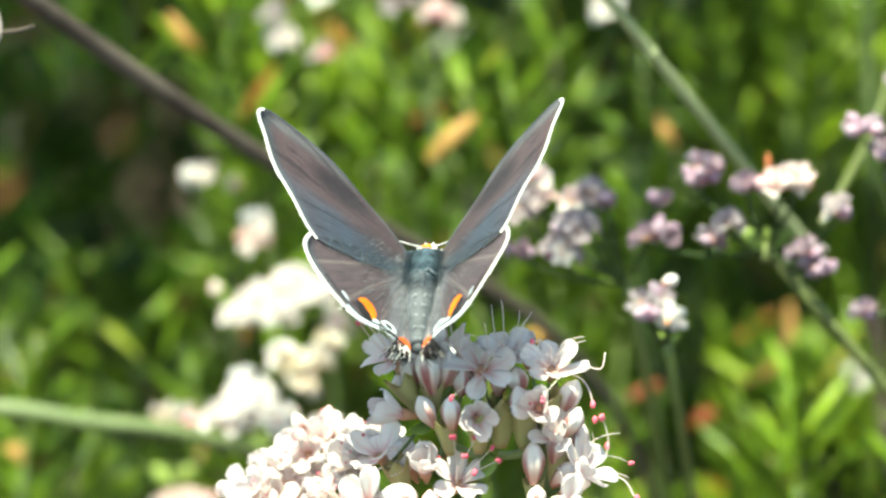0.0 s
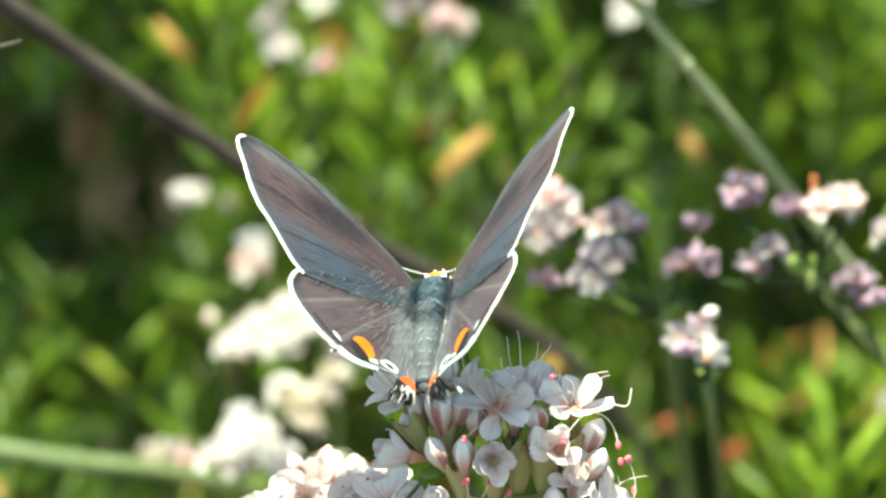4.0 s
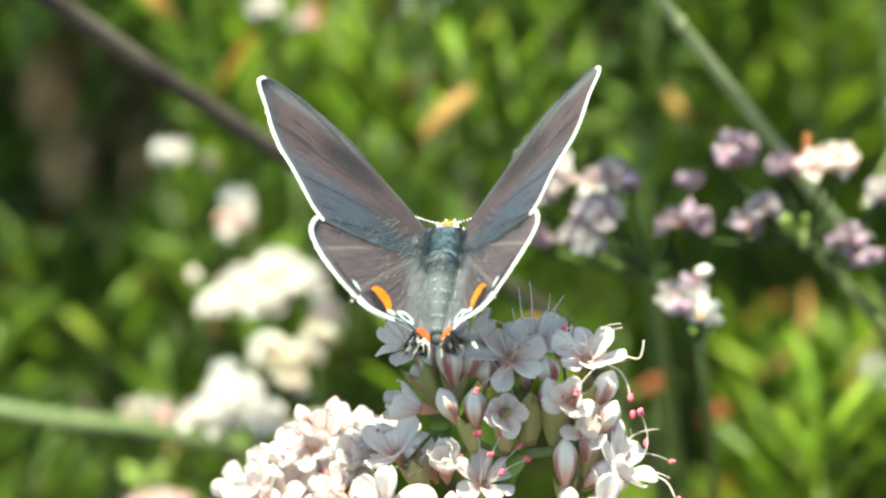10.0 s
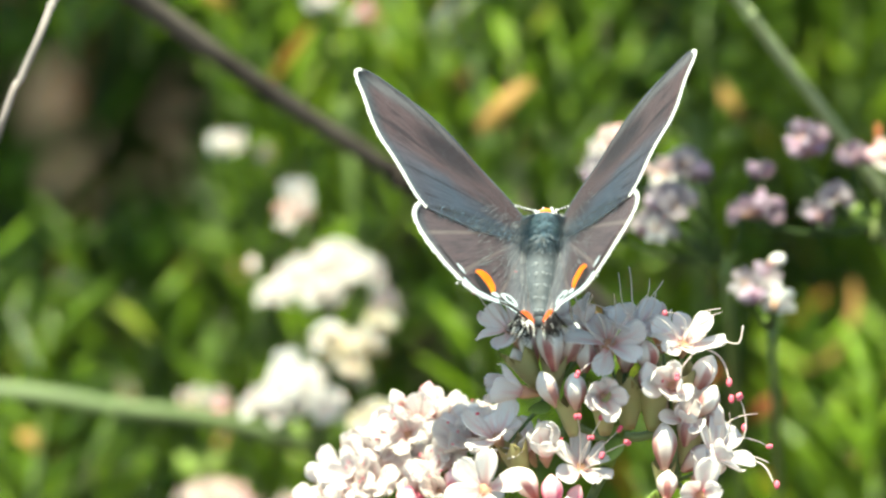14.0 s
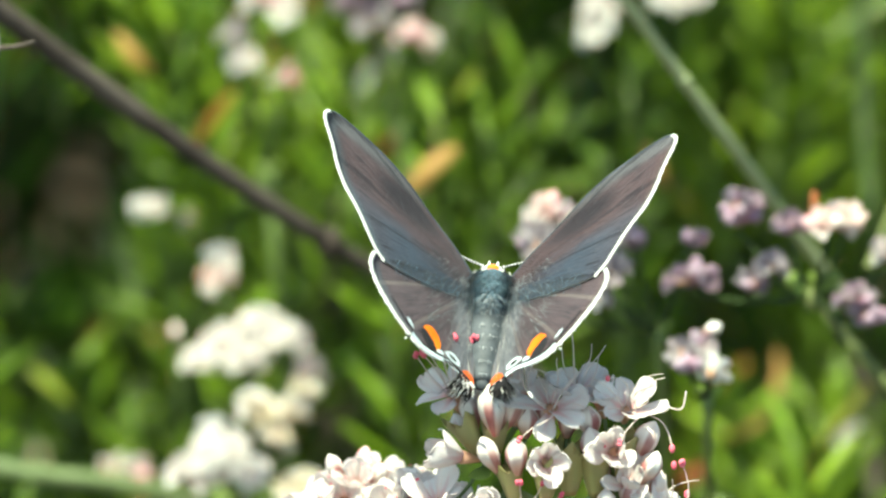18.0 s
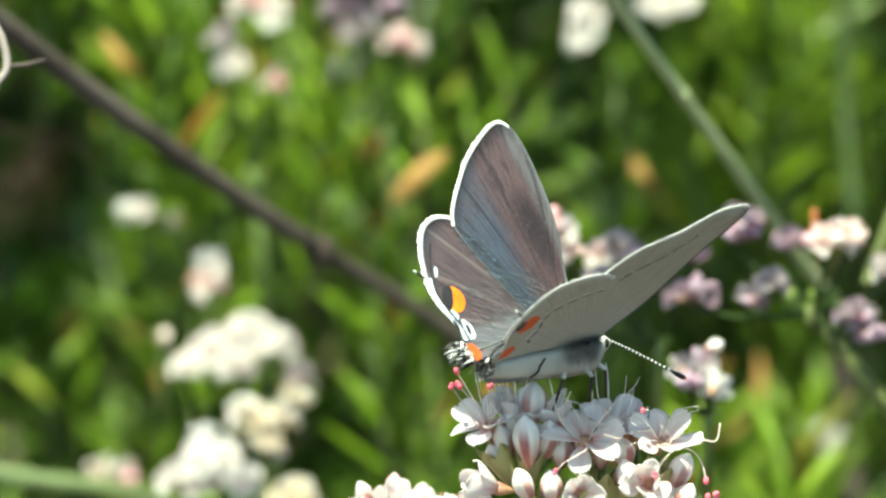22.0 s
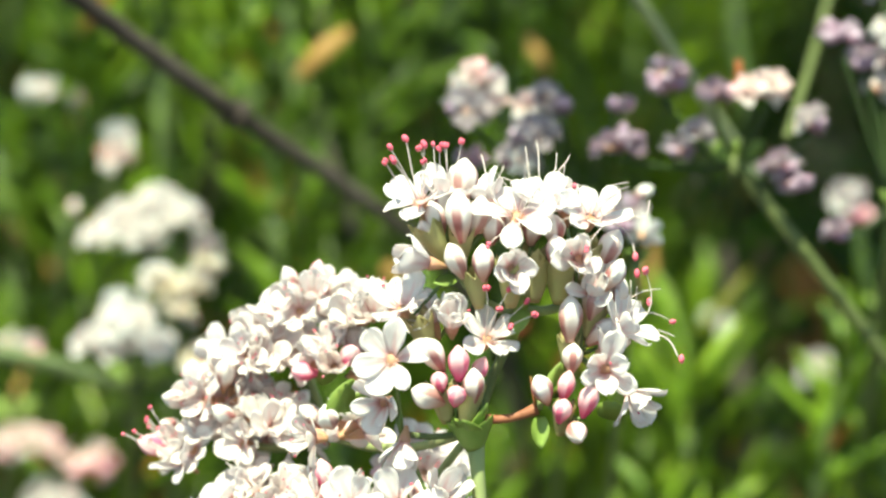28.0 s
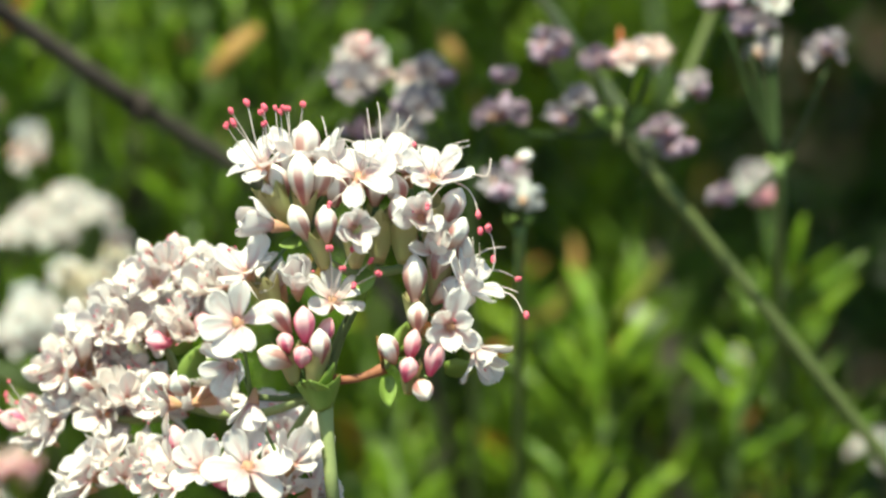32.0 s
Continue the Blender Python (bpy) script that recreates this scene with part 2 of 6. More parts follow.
def wing_top_material(fore):
    """Slate scales over brown: bluer towards the root and the trailing half, brown towards the tip."""
    m = Nodes("forewing_upper_side" if fore else "hindwing_upper_side", 0.5, 0.14)
    x, y, z = m.xyz()
    x = m.math("ABSOLUTE", x)
    out = m.math("SQRT", m.math("ADD", m.math("MULTIPLY", x, x), m.math("MULTIPLY", y, y)))
    angle = m.math("ARCTAN2", y, x)
    streak = m.noise(1.0, 4.0, m.vector(m.math("MULTIPLY", angle, 70.0), m.math("MULTIPLY", out, 0.35), 0.0), 0.6)
    broad = m.noise(1.0, 2.0, m.vector(m.math("MULTIPLY", angle, 8.0), m.math("MULTIPLY", out, 0.25), 4.0), 0.5)
    patchy = m.noise(420.0, 3.0)
    scales = m.noise(7500.0, 2.0)
    vein = m.math("SINE", m.math("ADD", m.math("MULTIPLY", angle, 24.0 if fore else 20.0), m.math("MULTIPLY", out, 0.12)))
    blue, brown, mauve, black = (0.040, 0.052, 0.080), (0.060, 0.035, 0.039), (0.074, 0.053, 0.062), (0.008, 0.007, 0.010)
    if fore:
        lead = m.math("SUBTRACT", y, m.math("MULTIPLY", x, 0.22))
        c = m.mix(m.ramp(m.math("ADD", lead, m.math("MULTIPLY", broad, 2.4)), -0.9, 1.5), blue, brown)
        c = m.mix(m.math("MULTIPLY", m.ramp(m.math("ADD", out, m.math("MULTIPLY", patchy, 3.0)), 9.0, 14.5), 0.45), c, mauve)
        du, dv = m.math("MULTIPLY", m.math("SUBTRACT", x, 7.6), 0.24), m.math("MULTIPLY", m.math("SUBTRACT", lead, 1.9), 0.62)
        spot = m.math("ADD", m.math("MULTIPLY", du, du), m.math("MULTIPLY", dv, dv))
        c = m.mix(m.math("MULTIPLY", m.ramp(m.math("ADD", spot, m.math("MULTIPLY", patchy, 0.5)), 1.2, 0.25), 0.72), c, black)
        c = m.mix(m.math("MULTIPLY", m.ramp(lead, 2.6, 3.6), 0.5), c, (0.10, 0.115, 0.13))
    else:
        c = m.mix(m.ramp(m.math("ADD", out, m.math("MULTIPLY", broad, 3.0)), 2.0, 6.5), blue, mauve)
        c = m.mix(m.math("MULTIPLY", m.ramp(m.math("ADD", x, m.math("MULTIPLY", patchy, 0.8)), 3.4, 1.7), m.ramp(y, -1.2, -2.8)), c, (0.125, 0.128, 0.155))
        c = m.mix(m.math("MULTIPLY", m.ramp(y, -1.9, -0.3), 0.55), c, (0.030, 0.026, 0.032))
    c = m.mix(m.math("MULTIPLY", m.ramp(streak, 0.45, 0.64), m.math("ADD", 0.30, m.math("MULTIPLY", m.ramp(patchy, 0.4, 0.6), 0.4))), c, black)
    c = m.mix(m.math("MULTIPLY", m.ramp(vein, 0.90, 0.995), 0.55), c, black if fore else (0.15, 0.125, 0.125))
    c = m.mix(m.math("MULTIPLY", m.ramp(scales, 0.55, 0.7), 0.22), c, (0.17, 0.165, 0.19))
    m.colour(c).bump(m.math("ADD", streak, m.math("MULTIPLY", scales, 0.6)), 0.5, 0.0001)
    m.bsdf.inputs["Sheen Weight"].default_value = 0.07
    m.bsdf.inputs["Sheen Tint"].default_value = (0.55, 0.74, 1.0, 1)
    m.thin((0.08, 0.07, 0.08), 0.06)
    return m.mat


def wing_under_material():
    m = Nodes("wing_under_side", 0.6, 0.3)
    x, y, z = m.xyz()
    x = m.math("ABSOLUTE", x)
    angle = m.math("ARCTAN2", y, x)
    out = m.math("SQRT", m.math("ADD", m.math("MULTIPLY", x, x), m.math("MULTIPLY", y, y)))
    streak = m.noise(1.0, 3.0, m.vector(m.math("MULTIPLY", angle, 40.0), m.math("MULTIPLY", out, 0.5), 3.0), 0.6)
    scales = m.noise(6500.0, 2.0)
    vein = m.math("SINE", m.math("MULTIPLY", angle, 22.0))
    c = m.mix(m.ramp(streak, 0.4, 0.7), (0.41, 0.395, 0.365), (0.33, 0.315, 0.295))
    c = m.mix(m.math("MULTIPLY", m.ramp(vein, 0.93, 0.995), 0.3), c, (0.30, 0.28, 0.26))
    c = m.mix(m.math("MULTIPLY", m.ramp(scales, 0.5, 0.7), 0.25), c, (0.42, 0.41, 0.395))
    m.colour(c).bump(scales, 0.3, 0.0001)
    m.thin((0.30, 0.27, 0.24), 0.12)
    return m.mat


FOREWING_TOP, HINDWING_TOP = wing_top_material(True), wing_top_material(False)
WING_UNDER = wing_under_material()
WING_FOLD = plain_material("pale_wing_fold", (0.62, 0.605, 0.58), (0.50, 0.49, 0.47), 1800, 0.65, 0.2, 0.15)
FRINGE = plain_material("white_fringe", (0.86, 0.86, 0.85), (0.72, 0.74, 0.76), 5000, 0.6, 0.3, 0.2)
MARK_ORANGE = plain_material("orange_scales", (0.80, 0.23, 0.02), (0.66, 0.14, 0.01), 5000, 0.6)
MARK_RED = plain_material("red_orange_scales", (0.72, 0.13, 0.03), (0.5, 0.08, 0.02), 5000, 0.6)
MARK_BLACK = plain_material("black_scales", (0.012, 0.012, 0.014), (0.02, 0.02, 0.024), 5000, 0.5)
MARK_BROWN = plain_material("brown_scales", (0.07, 0.05, 0.042), (0.04, 0.03, 0.026), 5000, 0.6)
MARK_PALE = plain_material("pale_blue_scales", (0.58, 0.66, 0.73), (0.40, 0.48, 0.56), 5000, 0.5)
THORAX = plain_material("blue_grey_fur", (0.12, 0.195, 0.245), (0.05, 0.09, 0.115), 3500, 0.7, 0.2)
FUR = plain_material("pale_blue_hair", (0.19, 0.28, 0.37), (0.085, 0.14, 0.20), 3000, 0.6, 0.3, 0.2)
FUR_PALE = plain_material("pale_grey_hair", (0.38, 0.395, 0.42), (0.20, 0.225, 0.26), 3000, 0.6, 0.3, 0.2)
FUR_DARK = plain_material("dark_hair", (0.035, 0.032, 0.036), (0.05, 0.05, 0.055), 3000, 0.6, 0.3)
ABDOMEN = plain_material("grey_abdomen", (0.100, 0.115, 0.140), (0.040, 0.048, 0.060), 2500, 0.65)
BELLY = plain_material("white_fur", (0.66, 0.66, 0.67), (0.48, 0.48, 0.50), 4000, 0.7)
ABDOMEN_PALE = plain_material("pale_abdomen", (0.19, 0.215, 0.24), (0.12, 0.135, 0.15), 4000, 0.7)
EYE = plain_material("dark_eye", (0.02, 0.018, 0.016), (0.03, 0.025, 0.02), 4000, 0.2, 0.6)

# ---- mesh helpers ----


def mesh(name, verts, faces, mats, slots=None, smooth=True):
    """A mesh from points in millimetres."""
    me = bpy.data.meshes.new(name)
    me.from_pydata([(x * MM, y * MM, z * MM) for x, y, z in verts], [], faces)
    for mat in (mats if isinstance(mats, (list, tuple)) else [mats]):
        me.materials.append(mat)
    if slots is not None:
        me.polygons.foreach_set("material_index", slots)
    if smooth:
        me.polygons.foreach_set("use_smooth", [True] * len(me.polygons))
    me.update()
    return me


def place(name, me, parent, m=None, label=""):
    ob = new(name, me)
    ob.parent = parent
    if m is not None:
        ob.matrix_basis = m
    return tagged(ob, label)


def thing(name, u, v, w, label, category, group=""):
    """An Empty in the plan's tilted axes that carries the parts of one thing."""
    ob = new(name)
    ob.empty_display_size = 0.002
    ob.matrix_basis = VIEW @ shift(u, v, w)
    return tagged(ob, label, category, group)


def tube(points, radii, sides=8, closed=True):
    """Points and faces of a tapered round tube along a line of points."""
    pts = [Vector(p) for p in points]
    verts, faces = [], []
    side = None
    for i, p in enumerate(pts):
        way = (pts[min(i + 1, len(pts) - 1)] - pts[max(i - 1, 0)]).normalized()
        if side is None:
            side = way.orthogonal().normalized()
        side = (side - way * side.dot(way)).normalized()
        up = way.cross(side)
        r = radii if isinstance(radii, (int, float)) else radii[i]
        for k in range(sides):
            a = 2 * math.pi * k / sides
            verts.append(tuple(p + side * (r * math.cos(a)) + up * (r * math.sin(a))))
    for i in range(len(pts) - 1):
        for k in range(sides):
            a, b = i * sides + k, i * sides + (k + 1) % sides
            faces.append((a, b, b + sides, a + sides))
    if closed:
        faces.append(tuple(reversed(range(sides))))
        faces.append(tuple(range(len(verts) - sides, len(verts))))
    return verts, faces


def join(pieces):
    verts, faces = [], []
    for v, f in pieces:
        n = len(verts)
        verts += v
        faces += [tuple(i + n for i in g) for g in f]
    return verts, faces


def ball(cx, cy, cz, r, rings=5, sides=8, sx=1.0, sy=1.0, sz=1.0):
    verts, faces = [(cx, cy, cz + r * sz)], []
    for i in range(1, rings):
        a = math.pi * i / rings
        for k in range(sides):
            b = 2 * math.pi * k / sides
            verts.append((cx + r * sx * math.sin(a) * math.cos(b), cy + r * sy * math.sin(a) * math.sin(b), cz + r * sz * math.cos(a)))
    verts.append((cx, cy, cz - r * sz))
    last = len(verts) - 1
    for k in range(sides):
        faces.append((0, 1 + k, 1 + (k + 1) % sides))
        n = 1 + (rings - 2) * sides
        faces.append((last, n + (k + 1) % sides, n + k))
    for i in range(rings - 2):
        for k in range(sides):
            a, b = 1 + i * sides + k, 1 + i * sides + (k + 1) % sides
            faces.append((a, a + sides, b + sides, b))
    return verts, faces


def bend(a, b, sag=(0, 0, 0), n=8):
    """Points along a gently bowed line."""
    a, b, sag = Vector(a), Vector(b), Vector(sag)
    return [tuple(a.lerp(b, i / n) + sag * math.sin(math.pi * i / n)) for i in range(n + 1)]


def smooth_line(points, n=10):
    """A rounded line through a few corner points."""
    pts = [Vector(p) for p in points]
    out = []
    for i in range(len(pts) - 1):
        a, b, c, d = pts[max(i - 1, 0)], pts[i], pts[i + 1], pts[min(i + 2, len(pts) - 1)]
        for k in range(n):
            t = k / n
            out.append(0.5 * ((2 * b) + (c - a) * t + (2 * a - 5 * b + 4 * c - d) * t * t + (3 * b - a - 3 * c + d) * t ** 3))
    return out + [pts[-1]]


def aim(at, way, spin=0.0):
    """A pose at a place in millimetres whose z axis points along way."""
    q = Vector(way).normalized().to_track_quat("Z", "Y").to_matrix().to_4x4()
    return shift(*at) @ q @ turn(spin, "Z")

# ---- flowers ----


def petal_shape(length, width, cup, seed):
    """An obovate petal along x with a narrow foot, spoon-shaped, its rim slightly ruffled."""
    rng = random.Random(seed)
    verts, faces = [], []
    n, k = 9, 7
    wave, lean = rng.uniform(0, 6), rng.uniform(-0.1, 0.1)
    for i in range(n + 1):
        t = i / n
        t = 1 - (1 - t) ** 1.3
        belly = 0.26 + 0.74 * math.sin(math.pi * 0.5 * t / 0.66) ** 1.4 if t < 0.66 else math.sqrt(max(0.0, 1 - ((t - 0.66) / 0.345) ** 2.5))
        half = width * 0.5 * max(belly, 0.16)
        for j in range(k):
            s = 2 * j / (k - 1) - 1
            ruffle = (0.11 * math.sin(wave + 6.0 * t + 2.4 * s) + 0.05 * math.sin(wave * 2 + 15.0 * s)) * t * t * (0.25 + 0.75 * abs(s))
            z = cup * t ** 1.7 + 0.34 * s * s * half * (1 - 0.3 * t) + ruffle + 0.16 * max(0.0, t - 0.62) ** 2 * (1 if cup > 0 else -6)
            notch = 0.09 * max(0.0, t - 0.7) / 0.3 * math.exp(-(s / 0.35) ** 2)
            verts.append((length * (t * (1 - 0.05 * s * s * t) - notch), half * s + lean * t * t, z))
    for i in range(n):
        for j in range(k - 1):
            a = i * k + j
            faces.append((a, a + k, a + k + 1, a + 1))
    return verts, faces


PETALS = [petal_shape(2.4, b, c, s) for s, b, c in ((1, 1.5, 0.15), (2, 1.62, 0.4), (3, 1.4, -0.15), (4, 1.7, 0.6))]


def both_sides(shape, thick=0.05):
    """Gives a sheet a thickness and a rim."""
    v, f = shape
    n = len(v)
    verts = v + [(x, y, z - thick) for x, y, z in v]
    faces = list(f) + [tuple(reversed([i + n for i in g])) for g in f]
    seen = {}
    for g in f:
        for a, b in zip(g, g[1:] + g[:1]):
            seen[(a, b)] = True
    for a, b in list(seen):
        if (b, a) not in seen:
            faces.append((b, a, a + n, b + n))
    return verts, faces


PETAL_MESHES = {mat.name: [mesh("petal", *both_sides(p), mat) for p in PETALS] for mat in (WHITE_PETAL, PINK_PETAL, MAUVE_PETAL)}


def stamen_shapes(count, length, spread, seed, curl=0.35):
    rng = random.Random(seed)
    threads, heads = [], []
    for i in range(count):
        a = 2 * math.pi * (i + rng.uniform(-0.3, 0.3)) / count
        out = spread * rng.uniform(0.5, 1.15)
        h = length * rng.uniform(0.75, 1.1)
        bx, by = rng.uniform(-curl, curl), rng.uniform(-curl, curl)
        pts = []
        for k in range(6):
            t = k / 5
            r = 0.25 + out * t ** 1.2
            pts.append((r * math.cos(a) + bx * t * t, r * math.sin(a) + by * t * t, 0.3 + h * t - 0.25 * curl * t ** 3))
        threads.append(tube(pts, [0.055, 0.05, 0.045, 0.04, 0.035, 0.03], 5))
        x, y, z = pts[-1]
        heads.append(ball(x, y, z, 0.16 if length > 2 else 0.1, 4, 6, 1.0, 1.0, 0.75))
    return join(threads), join(heads)


STAMENS = {}
for kind, args in {"short": (8, 1.5, 1.1), "mid": (8, 2.3, 1.3), "long": (9, 4.0, 1.0)}.items():
    STAMENS[kind] = []
    for s in range(3):
        threads, heads = stamen_shapes(*args, seed=s + 11, curl=0.7 if kind == "mid" else 0.3)
        both = join([threads, heads])
        STAMENS[kind].append(mesh("stamen_tuft", *both, [FILAMENT, ANTHER], [0] * len(threads[1]) + [1] * len(heads[1])))


def single_stamen(curl, head, seed):
    """One stamen, four millimetres long: a bowed thread with a small two-lobed head."""
    rng = random.Random(seed)
    pts = [(curl * (i / 7) ** 2.2, 0.25 * curl * math.sin(i * 0.6), 4.0 * (i / 7) - 0.5 * abs(curl) * (i / 7) ** 3) for i in range(8)]
    thread = tube(pts, [0.05, 0.047, 0.044, 0.041, 0.038, 0.035, 0.032, 0.028], 6)
    x, y, z = pts[-1]
    lobes = join([ball(x - 0.11, y, z, 0.175, 5, 7, 0.85, 1.0, 1.3), ball(x + 0.12, y, z + 0.04, 0.175, 5, 7, 0.85, 1.0, 1.3)])
    if not head:
        return mesh("stamen", *thread, FILAMENT)
    both = join([thread, lobes])
    return mesh("stamen", *both, [FILAMENT, ANTHER], [0] * len(thread[1]) + [1] * len(lobes[1]))


UPRIGHT = [single_stamen(c, True, i) for i, c in enumerate((0.3, -0.4, 0.6))]
CURLED = [single_stamen(c, h, i) for i, (c, h) in enumerate(((1.2, False), (-1.6, False), (2.2, True), (0.8, False), (1.8, False)))]
SHORT = [single_stamen(c, h, i) for i, (c, h) in enumerate(((0.5, False), (0.9, False), (-0.6, False), (0.3, False), (0.7, True)))]
SINGLE = {"long": (UPRIGHT, 6, 17, 1.02), "mid": (CURLED, 8, 34, 0.95), "short": (SHORT, 6, 30, 0.42)}

CUP_SHAPE = tube([(0, 0, -1.15), (0, 0, -0.9), (0, 0, -0.4), (0, 0, 0.0), (0, 0, 0.16)], [0.12, 0.2, 0.36, 0.46, 0.40], 9)
CUP_MESH = mesh("flower", *CUP_SHAPE, CUP)


def bud_shape(long, fat, seed):
    rng = random.Random(seed)
    verts, faces = [], []
    n, k = 10, 24
    for i in range(n + 1):
        t = i / n
        r = fat * (0.30 + 0.70 * math.sin(math.pi * 0.5 * min(1.0, t / 0.58)) ** 1.2) if t < 0.58 else fat * max(0.12, 1 - ((t - 0.58) / 0.44) ** 2.2)
        for j in range(k):
            a = 2 * math.pi * j / k
            lap = (3 * a / (2 * math.pi) + 0.12 * t + 0.5) % 1.0
            ridge = 1 + (0.22 * (lap - 0.5) + 0.05 * math.cos(3 * a)) * math.sin(math.pi * (0.1 + 0.86 * t)) ** 0.7
            verts.append((r * ridge * math.cos(a), r * ridge * math.sin(a) * 0.94, long * t))
    for i in range(n):
        for j in range(k):
            a, b = i * k + j, i * k + (j + 1) % k
            faces.append((a, b, b + k, a + k))
    faces.append(tuple(reversed(range(k))))
    faces.append(tuple(range(n * k, n * k + k)))
    return verts, faces


BUD_MESHES = {mat.name: [mesh("bud", *bud_shape(l, f, i), mat) for i, (l, f) in enumerate(((2.3, 0.68), (2.05, 0.70), (2.5, 0.66)))]
              for mat in (WHITE_BUD, PINK_BUD, MAUVE_BUD)}


def open_flower(parent, at, way, size=1.0, spread=20.0, stamens="short", mat=WHITE_PETAL, seed=0, single=False):
    """A six-petalled flower: a cup that carries petals and stamens. spread: degrees by which the petals rise from flat."""
    rng = random.Random(seed)
    m = aim(at, way, rng.uniform(0, 60)) @ Matrix.Scale(size, 4)
    cup = place("flower", CUP_MESH, parent, m)
    for i in range(6):
        rise = spread + (9 if i % 2 else -7) + rng.uniform(-13, 13)
        grow = rng.uniform(0.84, 1.08)
        p = turn(60 * i + rng.uniform(-11, 11), "Z") @ shift(0.26, 0, 0.05 + 0.05 * (i % 2)) @ turn(-rise, "Y") @ turn(rng.uniform(-17, 17), "X") @ Matrix.Scale(grow, 4)
        place("petal", rng.choice(PETAL_MESHES[mat.name]), cup, p)
    if stamens and single:
        one, count, lean, long = SINGLE[stamens]
        for i in range(count):
            p = turn(360 * i / count + rng.uniform(-16, 16), "Z") @ shift(0.25, 0, 0.2) @ turn(lean * rng.uniform(0.5, 1.2), "Y") @ turn(rng.uniform(0, 360), "Z") @ Matrix.Scale(long * rng.uniform(0.75, 1.1), 4)
            place("stamen", rng.choice(one), cup, p)
    elif stamens:
        place("stamen_tuft", rng.choice(STAMENS[stamens]), cup)
    return cup


def bud(parent, at, way, size=1.0, mat=WHITE_BUD, seed=0):
    rng = random.Random(seed)
    return place("bud", rng.choice(BUD_MESHES[mat.name]), parent, aim(at, way, rng.uniform(0, 360)) @ Matrix.Scale(size, 4))


def bract_shape(length, width, hook=0.3):
    verts, faces = [], []
    n = 6
    for i in range(n + 1):
        t = i / n
        half = width * 0.5 * math.sin(math.pi * (0.18 + 0.80 * t)) ** 0.9
        z = hook * length * t * t
        verts += [(length * t, -half, z + half * 0.35), (length * t, 0, z), (length * t, half, z + half * 0.35)]
    for i in range(n):
        a = i * 3
        faces += [(a, a + 3, a + 4, a + 1), (a + 1, a + 4, a + 5, a + 2)]
    return both_sides((verts, faces), 0.08)


BRACT_MESH = mesh("bract", *bract_shape(2.6, 1.7), BRACT)
BRACT_RED_MESH = mesh("bract", *bract_shape(2.2, 1.0, 0.1), BRACT_RED)


def stalk(parent, points, radii, mat, name="stalk", sides=9):
    return place(name, mesh(name, *tube(points, radii, sides), mat), parent)


def cup_shape(long, wide, teeth=5):
    """A toothed green cup that holds a bunch of buds; its foot is at the origin."""
    verts, faces = [], []
    rows, k = 6, teeth * 4
    for i in range(rows + 1):
        t = i / rows
        for j in range(k):
            a = 2 * math.pi * j / k
            r = wide * (0.32 + 0.68 * t ** 0.8) * (1 + 0.06 * math.cos(teeth * a))
            z = long * t + (0.28 * long * (abs((j % 4) - 2) / 2 - 0.5) if i == rows else 0.0)
            verts.append((r * math.cos(a), r * math.sin(a), z))
    for i in range(rows):
        for j in range(k):
            a, b = i * k + j, i * k + (j + 1) % k
            faces.append((a, b, b + k, a + k))
    return both_sides((verts, faces), 0.07)


GREEN_CUP_MESH = mesh("green_cup", *cup_shape(3.2, 1.2), CUP_GREEN)
COLLAR_MESH = mesh("bract_collar", *cup_shape(3.0, 2.3, 3), BRACT)

NODES = [Vector(p) for p in ((2.4, -1.4, -0.4), (4.2, -2.6, -0.4), (7.2, -2.8, -0.6), (11.0, -3.6, -0.4), (11.0, -7.6, -0.2), (9.6, -11.6, 0.2), (2.6, -12.0, 0.3), (-1.2, -13.3, -0.2))]


def pedicel(parent, at, way, back=1.1):
    """The short stalk from a flower to the nearest fork of its ray."""
    foot = Vector(at) - Vector(way).normalized() * back
    node = min(NODES, key=lambda p: (p - foot).length)
    stalk(parent, bend(foot, node, (0, -0.15, 0), 4), [0.13, 0.13, 0.14, 0.16, 0.2], STEM_GREEN, "pedicel", 6)


